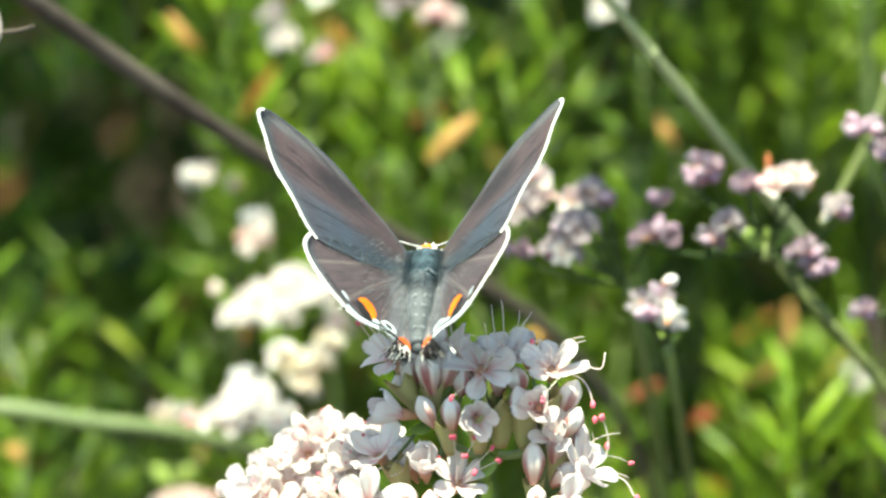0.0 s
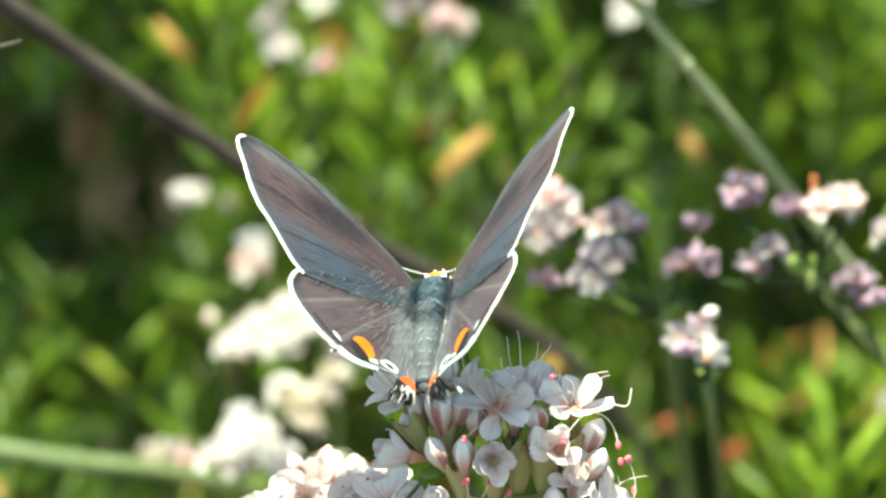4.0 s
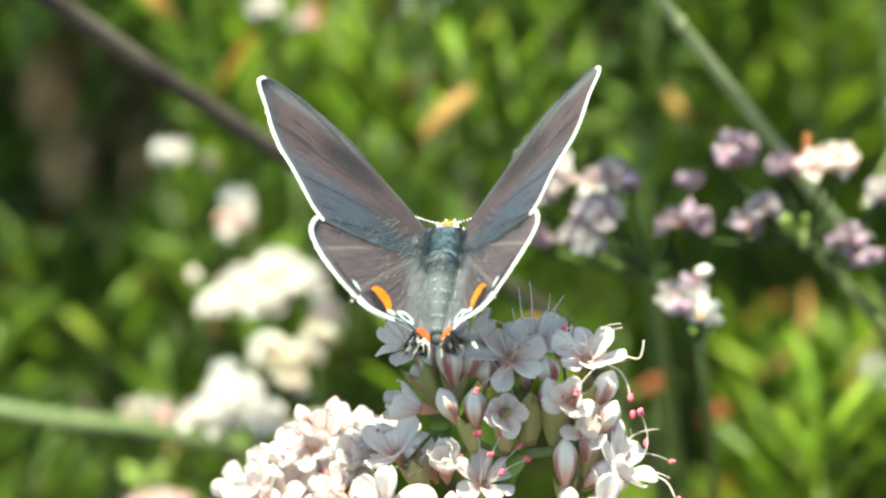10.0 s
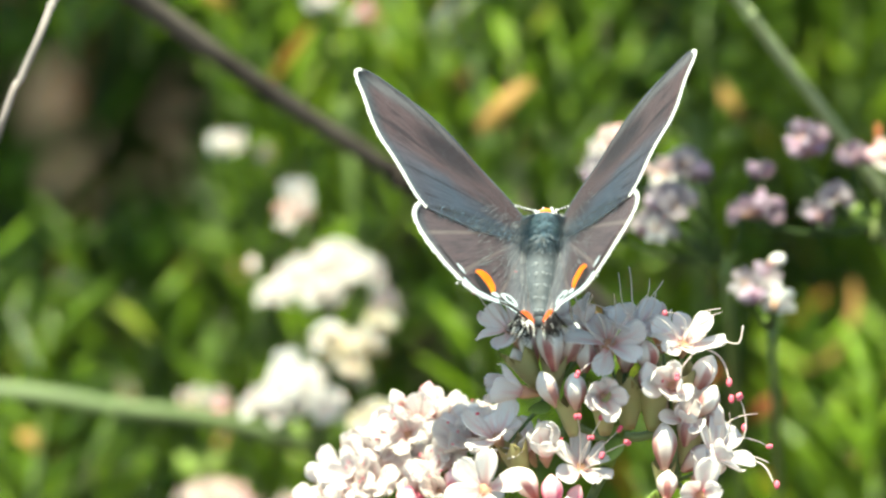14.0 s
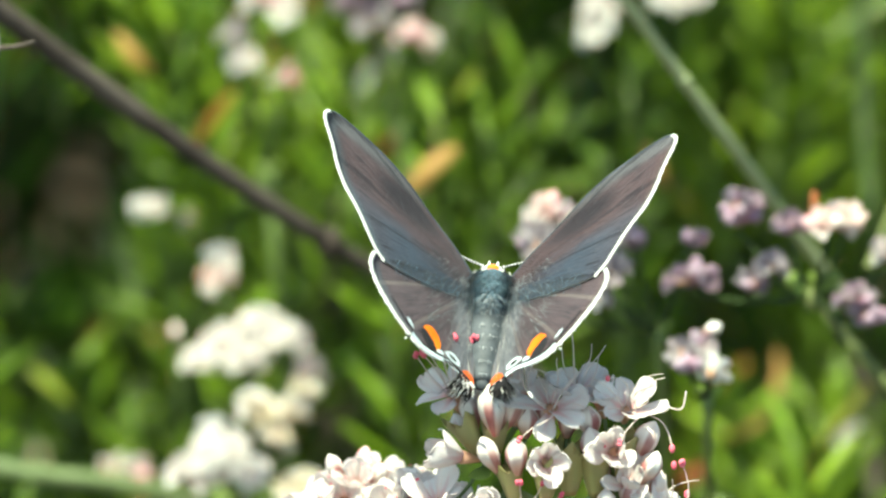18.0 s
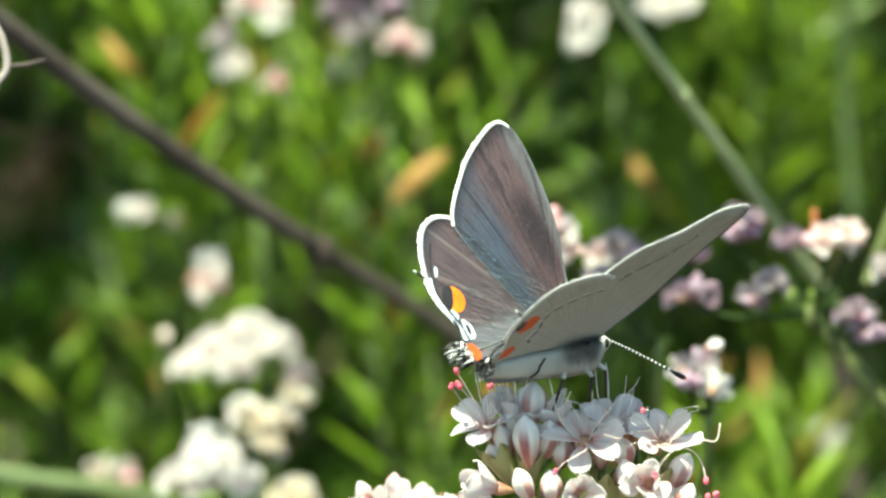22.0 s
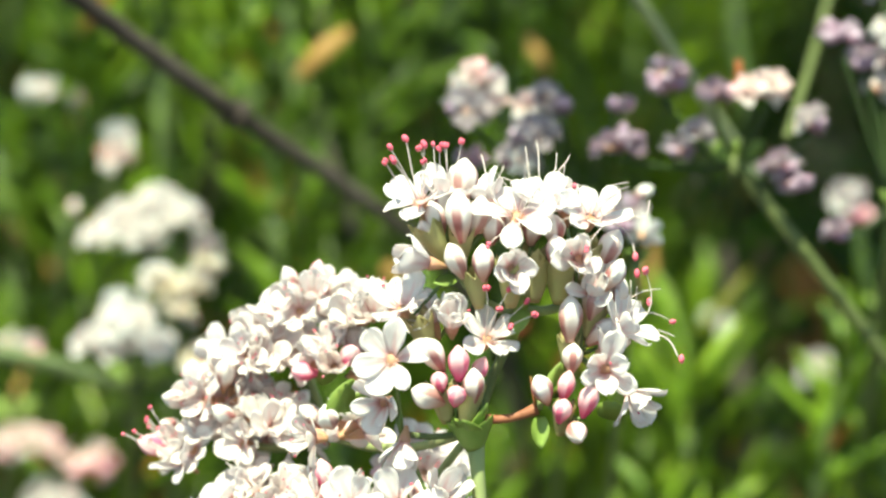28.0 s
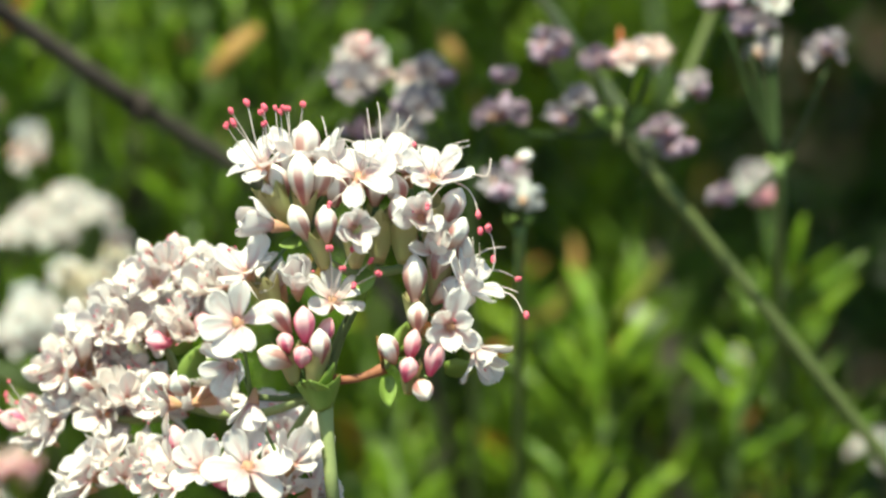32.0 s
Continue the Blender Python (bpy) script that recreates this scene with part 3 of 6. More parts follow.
def flower_head():
    """The flower head on which the butterfly feeds: a stem, forking rays, bracts, flowers and buds."""
    head = thing("buckwheat_flower_head", 0, 0, 0, "white buckwheat flower head with pink buds on a green stem", "flower")
    stalk(head, [(4.5, -21, 0), (4.3, -18.5, 0), (4.1, -16, 0), (3.9, -13.6, 0)], [0.5, 0.5, 0.5, 0.66], STEM_OLIVE, "stem", 12)
    stalk(head, bend((4.5, -21, 0), (9.0, -395.0, 155.0), (4, 0, -6), 14), 0.52, STEM_OLIVE, "stem")
    stalk(head, bend((4.0, -12.9, -0.2), (6.4, -6.6, -1.6), (-0.3, 0, 0)), [0.40] * 5 + [0.36] * 4, STEM_MID, "ray")
    stalk(head, bend((6.4, -6.6, -1.6), (7.2, -2.8, -0.6), (0.2, -0.2, 0)), [0.38] * 4 + [0.55] * 5, BRACT, "ray")
    stalk(head, bend((6.8, -4.8, -1.2), (2.4, -1.4, -0.4), (-0.5, -0.6, 0)), 0.32, STEM_OLIVE, "ray")
    stalk(head, bend((6.9, -4.4, -1.1), (11.0, -3.6, -0.4), (0, -0.5, 0)), 0.34, STEM_OLIVE, "ray")
    stalk(head, bend((4.4, -12.2, 0.3), (8.2, -11.4, 0.3), (0, -0.3, 0)), [0.42, 0.36, 0.31, 0.3, 0.3, 0.3, 0.34, 0.4, 0.46], RAY, "ray")
    stalk(head, bend((8.2, -11.4, 0.3), (11.0, -7.6, -0.2), (-0.3, 0.4, 0)), 0.32, STEM_OLIVE, "ray")
    stalk(head, bend((11.0, -7.6, -0.2), (11.4, -4.6, -0.2), (0, 0, 0)), 0.3, STEM_OLIVE, "ray")
    stalk(head, bend((3.2, -13.1, 0.4), (-1.0, -13.3, 0.2), (0, -0.25, 0)), 0.24, STEM_MID, "ray")
    stalk(head, bend((3.2, -13.2, -0.4), (-5.4, -13.4, -19), (0, -1, 0)), 0.34, STEM_OLIVE, "ray")
    stalk(head, bend((-5.4, -13.4, -19), (-7.4, -8.0, -20), (0, 0, 0)), 0.3, STEM_OLIVE, "ray")
    stalk(head, bend((-5.4, -13.4, -19), (-12.8, -13.6, -20), (0, -0.8, 0)), 0.3, STEM_OLIVE, "ray")
    stalk(head, bend((3.3, -13.6, -0.4), (0.4, -20.0, -8), (-0.6, 0, 0)), 0.3, STEM_OLIVE, "ray")
    # a toothed collar of green bracts where the rays part, and small bracts further out
    place("bract_collar", COLLAR_MESH, head, aim((3.8, -14.3, 0.1), (-0.15, 1.0, 0.2), 40) @ Matrix.Scale(0.72, 4), "bright green toothed collar of bracts")
    for a, tilt_up, size in ((190, 12, 1.0), (-35, 50, 1.0), (250, 20, 1.1), (60, 55, 0.9)):
        place("bract", BRACT_MESH, head, shift(3.7, -13.2, 0.4) @ turn(-70, "X") @ turn(a, "Z") @ turn(-tilt_up, "Y") @ Matrix.Scale(size, 4))
    for at, spin, size in (((9.0, -10.6, 0.6), 80, 0.95), ((9.4, -10.4, 0.5), 40, 0.7), ((8.4, -12.0, 0.6), -80, 0.85), ((7.4, -4.6, 0.0), -120, 0.9), ((2.4, -2.4, 0), 200, 0.6), ((11.6, -8.8, 0.2), 20, 0.8), ((12.4, -11.4, 0.2), 5, 0.9), ((-6.2, -9.0, -14), 80, 0.9), ((-6.6, -9.6, -14), 50, 0.8), ((-6.0, -12.2, -5), 70, 1.2), ((-5.6, -11.8, -6), 40, 1.0)):
        place("bract", BRACT_MESH, head, shift(*at) @ turn(spin, "Z") @ turn(30, "X") @ Matrix.Scale(size, 4))
    place("bract", BRACT_RED_MESH, head, shift(8.0, -11.2, 0.9) @ turn(104, "Z") @ turn(70, "X") @ Matrix.Scale(0.95, 4), "green bract with a red tip")
    for at, way, size in (((1.6, -1.1, 0.8), (-0.5, 0.85, 0.3), 0.95), ((2.7, -1.4, 1.0), (0.0, 0.95, 0.3), 0.8), ((4.0, -4.4, 1.2), (-0.15, 0.95, 0.3), 0.85), ((6.2, -4.3, 1.4), (0.0, 0.95, 0.3), 1.0), ((7.8, -3.9, 0.8), (0.05, 0.95, 0.2), 1.1),
                          ((9.6, -4.0, 0.8), (0.0, 0.9, 0.3), 1.0), ((11.2, -2.6, 0.4), (0.2, 0.9, 0.3), 0.95), ((12.4, -8.4, 0.0), (0.4, 0.85, 0.2), 0.7),
                          ((10.3, -8.6, 0.6), (0.0, 0.95, 0.2), 0.7), ((11.7, -6.6, 0.2), (0.2, 0.9, 0.2), 0.75), ((9.8, -13.2, 0.6), (0.1, 0.9, 0.4), 0.7), ((1.8, -12.4, 1.0), (-0.15, 0.9, 0.4), 0.9), ((3.2, -12.8, 0.8), (0.05, 0.95, 0.3), 0.9), ((0.6, -7.6, 0.0), (-0.3, 0.9, 0.3), 0.9)):
        place("green_cup", GREEN_CUP_MESH, head, aim(at, way, 30 * at[0]) @ Matrix.Scale(size, 4))
    # each row: where the flower sits, the way it faces, its size, how far its petals have closed, its stamens
    top_flowers = [
        (-0.2, 2.8, 1.2, -0.30, 0.78, 0.5, 1.03, 12, "long"),
        (1.5, 3.2, 0.2, 0.0, 0.92, 0.35, 0.9, 38, "long"),
        (6.5, 1.9, 2.6, -0.1, 0.62, 0.76, 1.12, 10, "mid"),
        (8.3, 2.7, 0.8, 0.1, 0.8, 0.55, 1.05, 22, "mid"),
        (11.7, 1.8, 1.7, 0.12, 0.66, 0.74, 1.0, 24, "mid"),
        (0.5, -1.4, 2.2, -0.93, 0.16, 0.32, 0.98, 60, ""),
        (6.1, -1.7, 3.0, 0.05, -0.15, 0.98, 0.85, 50, "short"),
        (10.8, -1.0, 2.8, 0.05, 0.12, 0.98, 0.98, 56, "short"),
        (4.7, 2.9, 0.4, -0.5, 0.75, 0.3, 0.98, 34, ""),
        (10.0, 2.4, -0.4, -0.2, 0.9, 0.3, 0.95, 42, ""),
    ]
    side_flowers = [
        (11.8, -3.4, 1.4, 0.1, 0.5, 0.86, 0.9, 46, ""),
        (13.9, -5.9, 1.2, 0.62, 0.62, 0.45, 1.02, 32, "mid"),
        (12.8, -8.6, 2.0, 0.05, -0.1, 0.98, 1.02, 48, "short"),
        (14.6, -10.2, 0.6, 0.6, -0.72, 0.35, 1.0, 54, "short"),
        (12.6, -7.5, 1.0, 0.45, 0.85, 0.3, 0.9, 66, ""),
    ]
    low_flowers = [
        (-2.1, -8.2, 2.6, -0.2, 0.12, 0.96, 1.02, 20, "short"),
        (-1.3, -4.6, 0.2, -0.3, 0.75, 0.5, 0.98, 28, "short"),
        (2.1, -5.8, 1.6, -0.05, 0.6, 0.75, 1.0, 60, "short"),
        (4.6, -6.7, 1.0, 0.3, 0.6, 0.72, 0.95, 20, "long"),
        (-2.5, -11.1, 0.6, -0.4, -0.3, 0.8, 0.92, 40, "short"),
        (0.9, -5.6, -1.0, -0.4, 0.8, 0.3, 0.95, 40, ""),
        (-1.1, -13.8, 0.6, -0.15, -0.92, 0.3, 0.9, 48, "short"),
        (-1.5, -18.3, 1.0, 0.05, 0.25, 0.95, 1.1, 14, "short"),
        (1.6, -18.0, 0.0, 0.3, 0.7, 0.6, 0.95, 44, ""),
        (-4.6, -18.4, -1.6, -0.2, 0.4, 0.85, 1.0, 40, "short"),
    ]
    for k, rows in enumerate((top_flowers, side_flowers, low_flowers)):
        for i, (u, v, w, a, b, c, size, rise, st) in enumerate(rows):
            open_flower(head, (u, v, w), (a, b, c), size * 1.13, rise, st, WHITE_PETAL, 20 + 40 * k + i, True)
            pedicel(head, (u, v, w), (a, b, c))
    # each row: the foot of a bud, the way it points, its size and its colour
    upper_buds = [
        (2.7, 2.7, 0.9, 0.06, 1, 0.1, 1.45, WHITE_BUD), (2.7, 0.1, 2.2, -0.12, 0.95, 0.3, 1.5, WHITE_BUD), (3.3, 0.5, 1.4, 0.3, 0.9, 0.3, 1.3, WHITE_BUD),
        (2.9, -2.4, 2.2, -0.42, 0.85, 0.4, 1.15, WHITE_BUD), (4.2, -2.6, 2.4, -0.05, 0.92, 0.4, 1.2, WHITE_BUD), (9.7, -2.0, 1.8, -0.2, 0.92, 0.3, 1.25, WHITE_BUD),
        (12.5, -1.5, 1.2, 0.4, 0.9, 0.3, 1.3, WHITE_BUD), (12.7, -3.1, 1.6, 0.45, 0.8, 0.4, 1.15, WHITE_BUD), (10.3, -6.8, 1.8, 0.0, 0.97, 0.2, 1.35, WHITE_BUD),
        (11.8, -5.2, 1.0, 0.2, 0.95, 0.2, 1.2, WHITE_BUD), (10.5, -8.9, 1.4, 0.05, 0.95, 0.3, 1.05, WHITE_BUD), (11.6, -6.9, 0.6, 0.7, 0.6, 0.3, 1.15, WHITE_BUD),
    ]
    inner_buds = [
        (1.9, 1.6, 0.2, -0.2, 0.95, 0.2, 1.25, WHITE_BUD), (1.4, 0.4, 0.6, -0.3, 0.9, 0.3, 1.15, WHITE_BUD), (4.8, 0.0, 0.6, 0.1, 0.9, 0.4, 1.15, WHITE_BUD), (7.6, 0.0, 0.6, 0.1, 0.9, 0.4, 1.2, WHITE_BUD),
        (9.3, 0.0, 1.0, -0.1, 0.9, 0.4, 1.15, WHITE_BUD), (4.0, 0.8, 1.2, 0.0, 0.9, 0.4, 1.2, WHITE_BUD), (11.5, -3.0, 0.2, 0, 0.9, 0.3, 1.15, WHITE_BUD), (10.3, -3.4, 0.0, -0.3, 0.9, 0.3, 1.1, WHITE_BUD),
        (13.5, -4.6, 0.2, 0.2, 0.9, 0.3, 1.05, WHITE_BUD), (6.0, 0.6, 0.0, 0.0, 0.9, 0.3, 1.2, WHITE_BUD), (0.9, -0.6, 0.6, -0.4, 0.85, 0.3, 1.1, WHITE_BUD),
    ]
    pink_buds = [
        (1.5, -8.9, 2.0, -0.5, 0.8, 0.4, 1.25, WHITE_BUD), (2.6, -9.6, 2.2, -0.05, 0.95, 0.35, 1.15, PINK_BUD), (1.6, -11.1, 2.2, -0.88, 0.32, 0.35, 1.3, WHITE_BUD), (3.6, -11.1, 2.0, 0.0, 0.95, 0.3, 1.1, WHITE_BUD),
        (1.4, -10.3, 2.4, -0.2, 0.7, 0.6, 0.85, PINK_BUD), (2.3, -11.3, 2.6, 0.05, 0.6, 0.7, 0.95, PINK_BUD), (8.9, -11.1, 1.4, -0.35, 0.75, 0.5, 1.1, WHITE_BUD), (9.9, -10.9, 1.0, 0.2, 0.9, 0.4, 0.95, PINK_BUD),
        (9.6, -12.4, 2.0, 0.2, 0.8, 0.5, 0.95, PINK_BUD), (11.3, -12.0, 1.6, 0.25, 0.85, 0.45, 1.1, PINK_BUD), (10.5, -12.4, 1.8, 0.25, -0.55, 0.75, 1.05, WHITE_BUD), (3.6, -9.9, 1.0, 0.35, 0.85, 0.2, 0.9, PINK_BUD),
    ]
    for k, rows in enumerate((upper_buds, inner_buds, pink_buds)):
        for i, (u, v, w, a, b, c, size, mat) in enumerate(rows):
            bud(head, (u, v, w), (a, b, c), size, mat, 160 + 20 * k + i)
            pedicel(head, (u, v, w), (a, b, c), 0.1)
    # loose stamens that have drooped out of their flowers
    for points in (((12.6, 1.8, 1.6), (14.0, 1.2, 1.8), (14.6, 0.3, 1.9), (14.8, -0.5, 1.9)), ((14.6, -5.8, 1.8), (16.6, -6.2, 1.8), (17.4, -6.7, 1.8), (17.9, -7.7, 1.9)), ((12.8, 2.0, 1.8), (14.4, 2.1, 2.0), (15.5, 2.0, 2.0), (15.8, 3.2, 1.9))):
        line = smooth_line(points, 5)
        stalk(head, line, 0.055, FILAMENT, "stamen", 6)
    for x, y, z in ((14.85, -0.75, 1.9), (18.15, -7.85, 1.9), (15.0, -1.9, 1.6), (15.9, -3.9, 1.4)):
        place("anther", mesh("anther", *ball(x, y, z, 0.27, 6, 8, 0.8, 1.25, 0.8), ANTHER), head)
    # the broad side cluster, set back behind the stem
    rng = random.Random(7)
    centres = [(-6.8, -5.2, -19, 3.6, 13), (-10.3, -8.6, -19.5, 3.9, 15), (-13.2, -11.4, -19.5, 3.2, 10), (-14.4, -15.0, -20.5, 3.5, 11), (-5.2, -9.2, -14, 3.2, 9),
               (-10.0, -14.0, -18, 3.7, 12), (-2.6, -5.6, -13, 2.8, 8), (-5.4, -13.8, -8, 2.8, 7), (-5.4, -19.6, -8, 3.6, 10), (1.4, -20.4, -6, 3.2, 9), (-10.5, -19.4, -15, 4.0, 12), (0.9, -16.2, -20, 2.8, 8)]
    for i, (u, v, w, r, n) in enumerate(centres):
        n = round(n * 1.2)
        for k in range(n):
            a = k * 2.39996 + i
            h = 1 - 1.15 * (k + 0.5) / n
            q = math.sqrt(max(0.0, 1 - h * h))
            way = Vector((q * math.cos(a) * 1.05, h * 0.8 + 0.15, q * math.sin(a) * 0.9 + 0.2)).normalized()
            way = (way + Vector((rng.uniform(-0.2, 0.2), rng.uniform(-0.2, 0.2), rng.uniform(-0.2, 0.2)))).normalized()
            at = Vector((u, v, w)) + way * (r - 1.0) * rng.uniform(0.85, 1.05)
            if rng.random() < 0.68:
                open_flower(head, at, way, rng.uniform(0.82, 1.05), rng.uniform(16, 56), rng.choice(("short", "")), PINK_PETAL if rng.random() < 0.55 else WHITE_PETAL, 200 + i * 30 + k)
            else:
                bud(head, at, way, rng.uniform(0.9, 1.2), WHITE_BUD if rng.random() < 0.7 else PINK_BUD, 500 + i * 30 + k)
    open_flower(head, (-15.8, -15.4, -19), (-0.75, 0.6, 0.25), 1.05, 24, "long", WHITE_PETAL, 900)
    return head


def whole_flower(seed, petal, heads_mat, rise):
    """One mesh of a complete small flower, for the plants further back."""
    rng = random.Random(seed)
    verts, faces, slots = [], [], []

    def put(shape, m, slot):
        n = len(verts)
        verts.extend(tuple((m @ (Vector(p) * MM)) / MM) for p in shape[0])
        faces.extend(tuple(i + n for i in f) for f in shape[1])
        slots.extend([slot] * len(shape[1]))

    put(CUP_SHAPE, Matrix.Identity(4), 1)
    for i in range(6):
        put(rng.choice(PETALS), turn(60 * i + rng.uniform(-8, 8), "Z") @ shift(0.26, 0, 0.05 * (i % 2)) @ turn(-rise + rng.uniform(-12, 12), "Y"), 0)
    threads, heads = stamen_shapes(6, 1.6, 1.1, seed + 3)
    put(threads, Matrix.Identity(4), 2)
    put(heads, Matrix.Identity(4), 3)
    return mesh("flower", verts, faces, [petal, CUP, FILAMENT, heads_mat], slots)


FAR_FLOWERS = {"white": [whole_flower(i, PURE_PETAL, ANTHER, 20 + 12 * i) for i in range(3)],
               "pink": [whole_flower(5 + i, PINK_PETAL, ANTHER, 25 + 12 * i) for i in range(3)],
               "mauve": [whole_flower(9 + i, MAUVE_PETAL, MARK_BROWN, 40 + 12 * i) for i in range(3)],
               "pale": [whole_flower(14 + i, LILAC_PETAL, MARK_BROWN, 25 + 12 * i) for i in range(3)],
               "cream": [whole_flower(19 + i, CREAM_PETAL, MARK_BROWN, 30 + 12 * i) for i in range(3)]}
FAR_BUDS = {"white": WHITE_BUD, "pink": PINK_BUD, "mauve": MAUVE_BUD, "pale": MAUVE_BUD, "cream": WHITE_BUD}


def tuft(parent, at, r, n, hue, seed, flat=0.8):
    """A rounded tuft of flowers and buds on a far flower head."""
    rng = random.Random(seed)
    for k in range(n):
        a = k * 2.39996 + seed
        h = 1 - 1.25 * (k + 0.5) / n
        q = math.sqrt(max(0.0, 1 - h * h))
        way = Vector((q * math.cos(a), h * flat + 0.1, q * math.sin(a) + 0.15)).normalized()
        spot = Vector(at) + way * max(0.2, r - 0.8) * rng.uniform(0.55, 1.22)
        buds = 0.6 if hue == "mauve" else 0.4 if hue == "pink" else 0.15
        grow = 0.7
        tint = hue if rng.random() < 0.9 else "pale" if hue == "mauve" else "white"
        if rng.random() < buds:
            place("bud", rng.choice(BUD_MESHES[FAR_BUDS[tint].name]), parent, aim(spot - way * 0.8, way, rng.uniform(0, 360)) @ Matrix.Scale(grow * rng.uniform(0.9, 1.25), 4))
        else:
            place("flower", rng.choice(FAR_FLOWERS[tint]), parent, aim(spot, way, rng.uniform(0, 60)) @ Matrix.Scale(grow * rng.uniform(0.62, 0.95), 4))


def far_head(node, foot, tufts, label, seed, stem_mat=STEM_PALE, thick=0.75):
    """A flower head behind the main one. node: where the rays part; foot: where its stem leaves the picture's depth."""
    u, v, w = node
    head = thing("buckwheat_flower_head", u, v, w, label, "flower", "background flower heads")
    stalk(head, bend((0, 0, 0), (foot[0] - u, foot[1] - v, foot[2] - w), (1.2, 0, 0), 10), [thick] * 11, stem_mat, "stem")
    stalk(head, [(0, -1.2, 0), (0, -0.4, 0), (0, 0.5, 0)], [thick, thick * 1.25, thick * 0.9], stem_mat, "node")
    for i, (tu, tv, tw, r, n, hue) in enumerate(tufts):
        at = (tu - u, tv - v, tw - w)
        low = (at[0], at[1] - r * 0.45, at[2])
        stalk(head, bend((0, 0, 0), low, (0, -0.6, 0), 6), 0.16, STEM_DARK, "ray", 7)
        tuft(head, at, r, n, hue, seed * 17 + i)
    for k in range(4):
        place("bract", BRACT_MESH, head, turn(90 * k + 20, "Y") @ turn(40, "Z") @ Matrix.Scale(1.0 if thick > 0.45 else 0.5, 4))
    return head

# ---- butterfly ----


FORE_EDGE = [(0.0, 0.9), (3.2, 3.1), (7.4, 5.4), (11.5, 7.0), (14.2, 7.7), (15.5, 7.4), (15.8, 6.3), (15.1, 3.9), (13.8, 1.2), (12.4, -1.0), (11.0, -2.5), (9.8, -2.8), (5.4, -2.3), (2.0, -1.3), (0.0, -0.6)]
HIND_EDGE = [(0.0, 0.6), (3.2, 0.1), (6.6, -1.2), (9.3, -2.9), (10.5, -4.6), (10.7, -6.0), (10.0, -7.5), (8.6, -8.6), (7.0, -9.2), (5.5, -9.5), (4.0, -9.25), (2.6, -8.75), (1.5, -8.65), (1.05, -9.2), (0.3, -9.5), (-0.3, -9.0), (-0.1, -6.0), (0.0, -3.0), (0.0, -0.8)]


def on_wing(points, fore):
    """Marks are drawn on a smaller wing and spread to its true size."""
    return [(x * 1.06, y) for x, y in points] if fore else [(x * 1.08, y * 1.04 - 0.35) for x, y in points]


FORE_FRINGE = (4.6, 10.6)
HIND_FRINGE = (3.2, 11.6)


def camber(a, b, fore):
    """How a wing bows along its length and breadth."""
    return 0.035 * a - 0.0036 * a * a + (0.10 * math.sin(b * 1.1 + a * 0.15) if fore else 0.12 * math.sin(b * 0.9 + a * 0.3)) * min(1.0, a / 5.0)


def wing_sheet(edge, side, fore):
    """A wing as a thin closed blade: the upper side and the under side have their own materials."""
    line = smooth_line([(x, y, 0) for x, y in edge], 6)
    rings, n = 10, len(line)
    root = Vector((0.0, 0.15, 0.0))
    top = []
    for i in range(rings + 1):
        t = 0.02 + 0.98 * i / rings
        for p in line:
            q = root.lerp(p, t)
            top.append((side * q.x, q.y, camber(q.x, q.y, fore)))
    verts = top + [(x, y, z - 0.07) for x, y, z in top]
    m = len(top)
    faces, slots = [], []
    for i in range(rings):
        for k in range(n - 1):
            a = i * n + k
            f = (a, a + n, a + n + 1, a + 1)
            f = f if side < 0 else tuple(reversed(f))
            faces += [f, tuple(reversed([j + m for j in f]))]
            slots += [0, 1]
    for k in range(n - 1):
        a = rings * n + k
        faces.append((a, a + 1, a + 1 + m, a + m))
        slots.append(1)
    return mesh("wing", verts, faces, [FOREWING_TOP if fore else HINDWING_TOP, WING_UNDER], slots)


def stretch_of(edge, first, last):
    line = smooth_line([(x, y, 0) for x, y in edge], 12)
    return line[int(first * 12):int(last * 12) + 1]


def fringe_shape(edge, span, side, fore, width, inset=0.12):
    """A fringe of short scales beyond a wing's rim, with an uneven outer edge."""
    rng = random.Random(5 if fore else 6)
    line = stretch_of(edge, *span)
    verts, faces = [], []
    for i, p in enumerate(line):
        way = (line[min(i + 1, len(line) - 1)] - line[max(i - 1, 0)]).normalized()
        out = Vector((-way.y, way.x, 0))
        if out.dot(p - Vector((4, -1, 0))) < 0:
            out.negate()
        t = i / (len(line) - 1)
        w = width * (0.55 + 0.45 * math.sin(math.pi * min(1, t * 1.15))) * rng.uniform(0.62, 1.2)
        q, r = p - out * inset, p + out * w
        z = camber(p.x, p.y, fore)
        verts += [(side * q.x, q.y, z + 0.03), (side * r.x, r.y, z - 0.02), (side * r.x, r.y, z - 0.06), (side * q.x, q.y, z - 0.11)]
    for i in range(len(line) - 1):
        a = i * 4
        for k in range(4):
            b = (k + 1) % 4
            faces.append((a + k, a + b, a + 4 + b, a + 4 + k))
    return verts, faces


def patch(points, side, fore, lift):
    """A small blot of coloured scales on a wing, slightly proud of it."""
    points = on_wing(points, fore)
    line = smooth_line([(x, y, 0) for x, y in points + points[:1]], 5)[:-1]
    cx, cy = sum(p.x for p in line) / len(line), sum(p.y for p in line) / len(line)
    verts = [(side * cx, cy, camber(cx, cy, fore) + lift)] + [(side * p.x, p.y, camber(p.x, p.y, fore) + lift) for p in line]
    n = len(line)
    faces = [(0, 1 + k, 1 + (k + 1) % n) for k in range(n)]
    if (side > 0) == (lift < 0):
        faces = [tuple(reversed(f)) for f in faces]
    return verts, faces


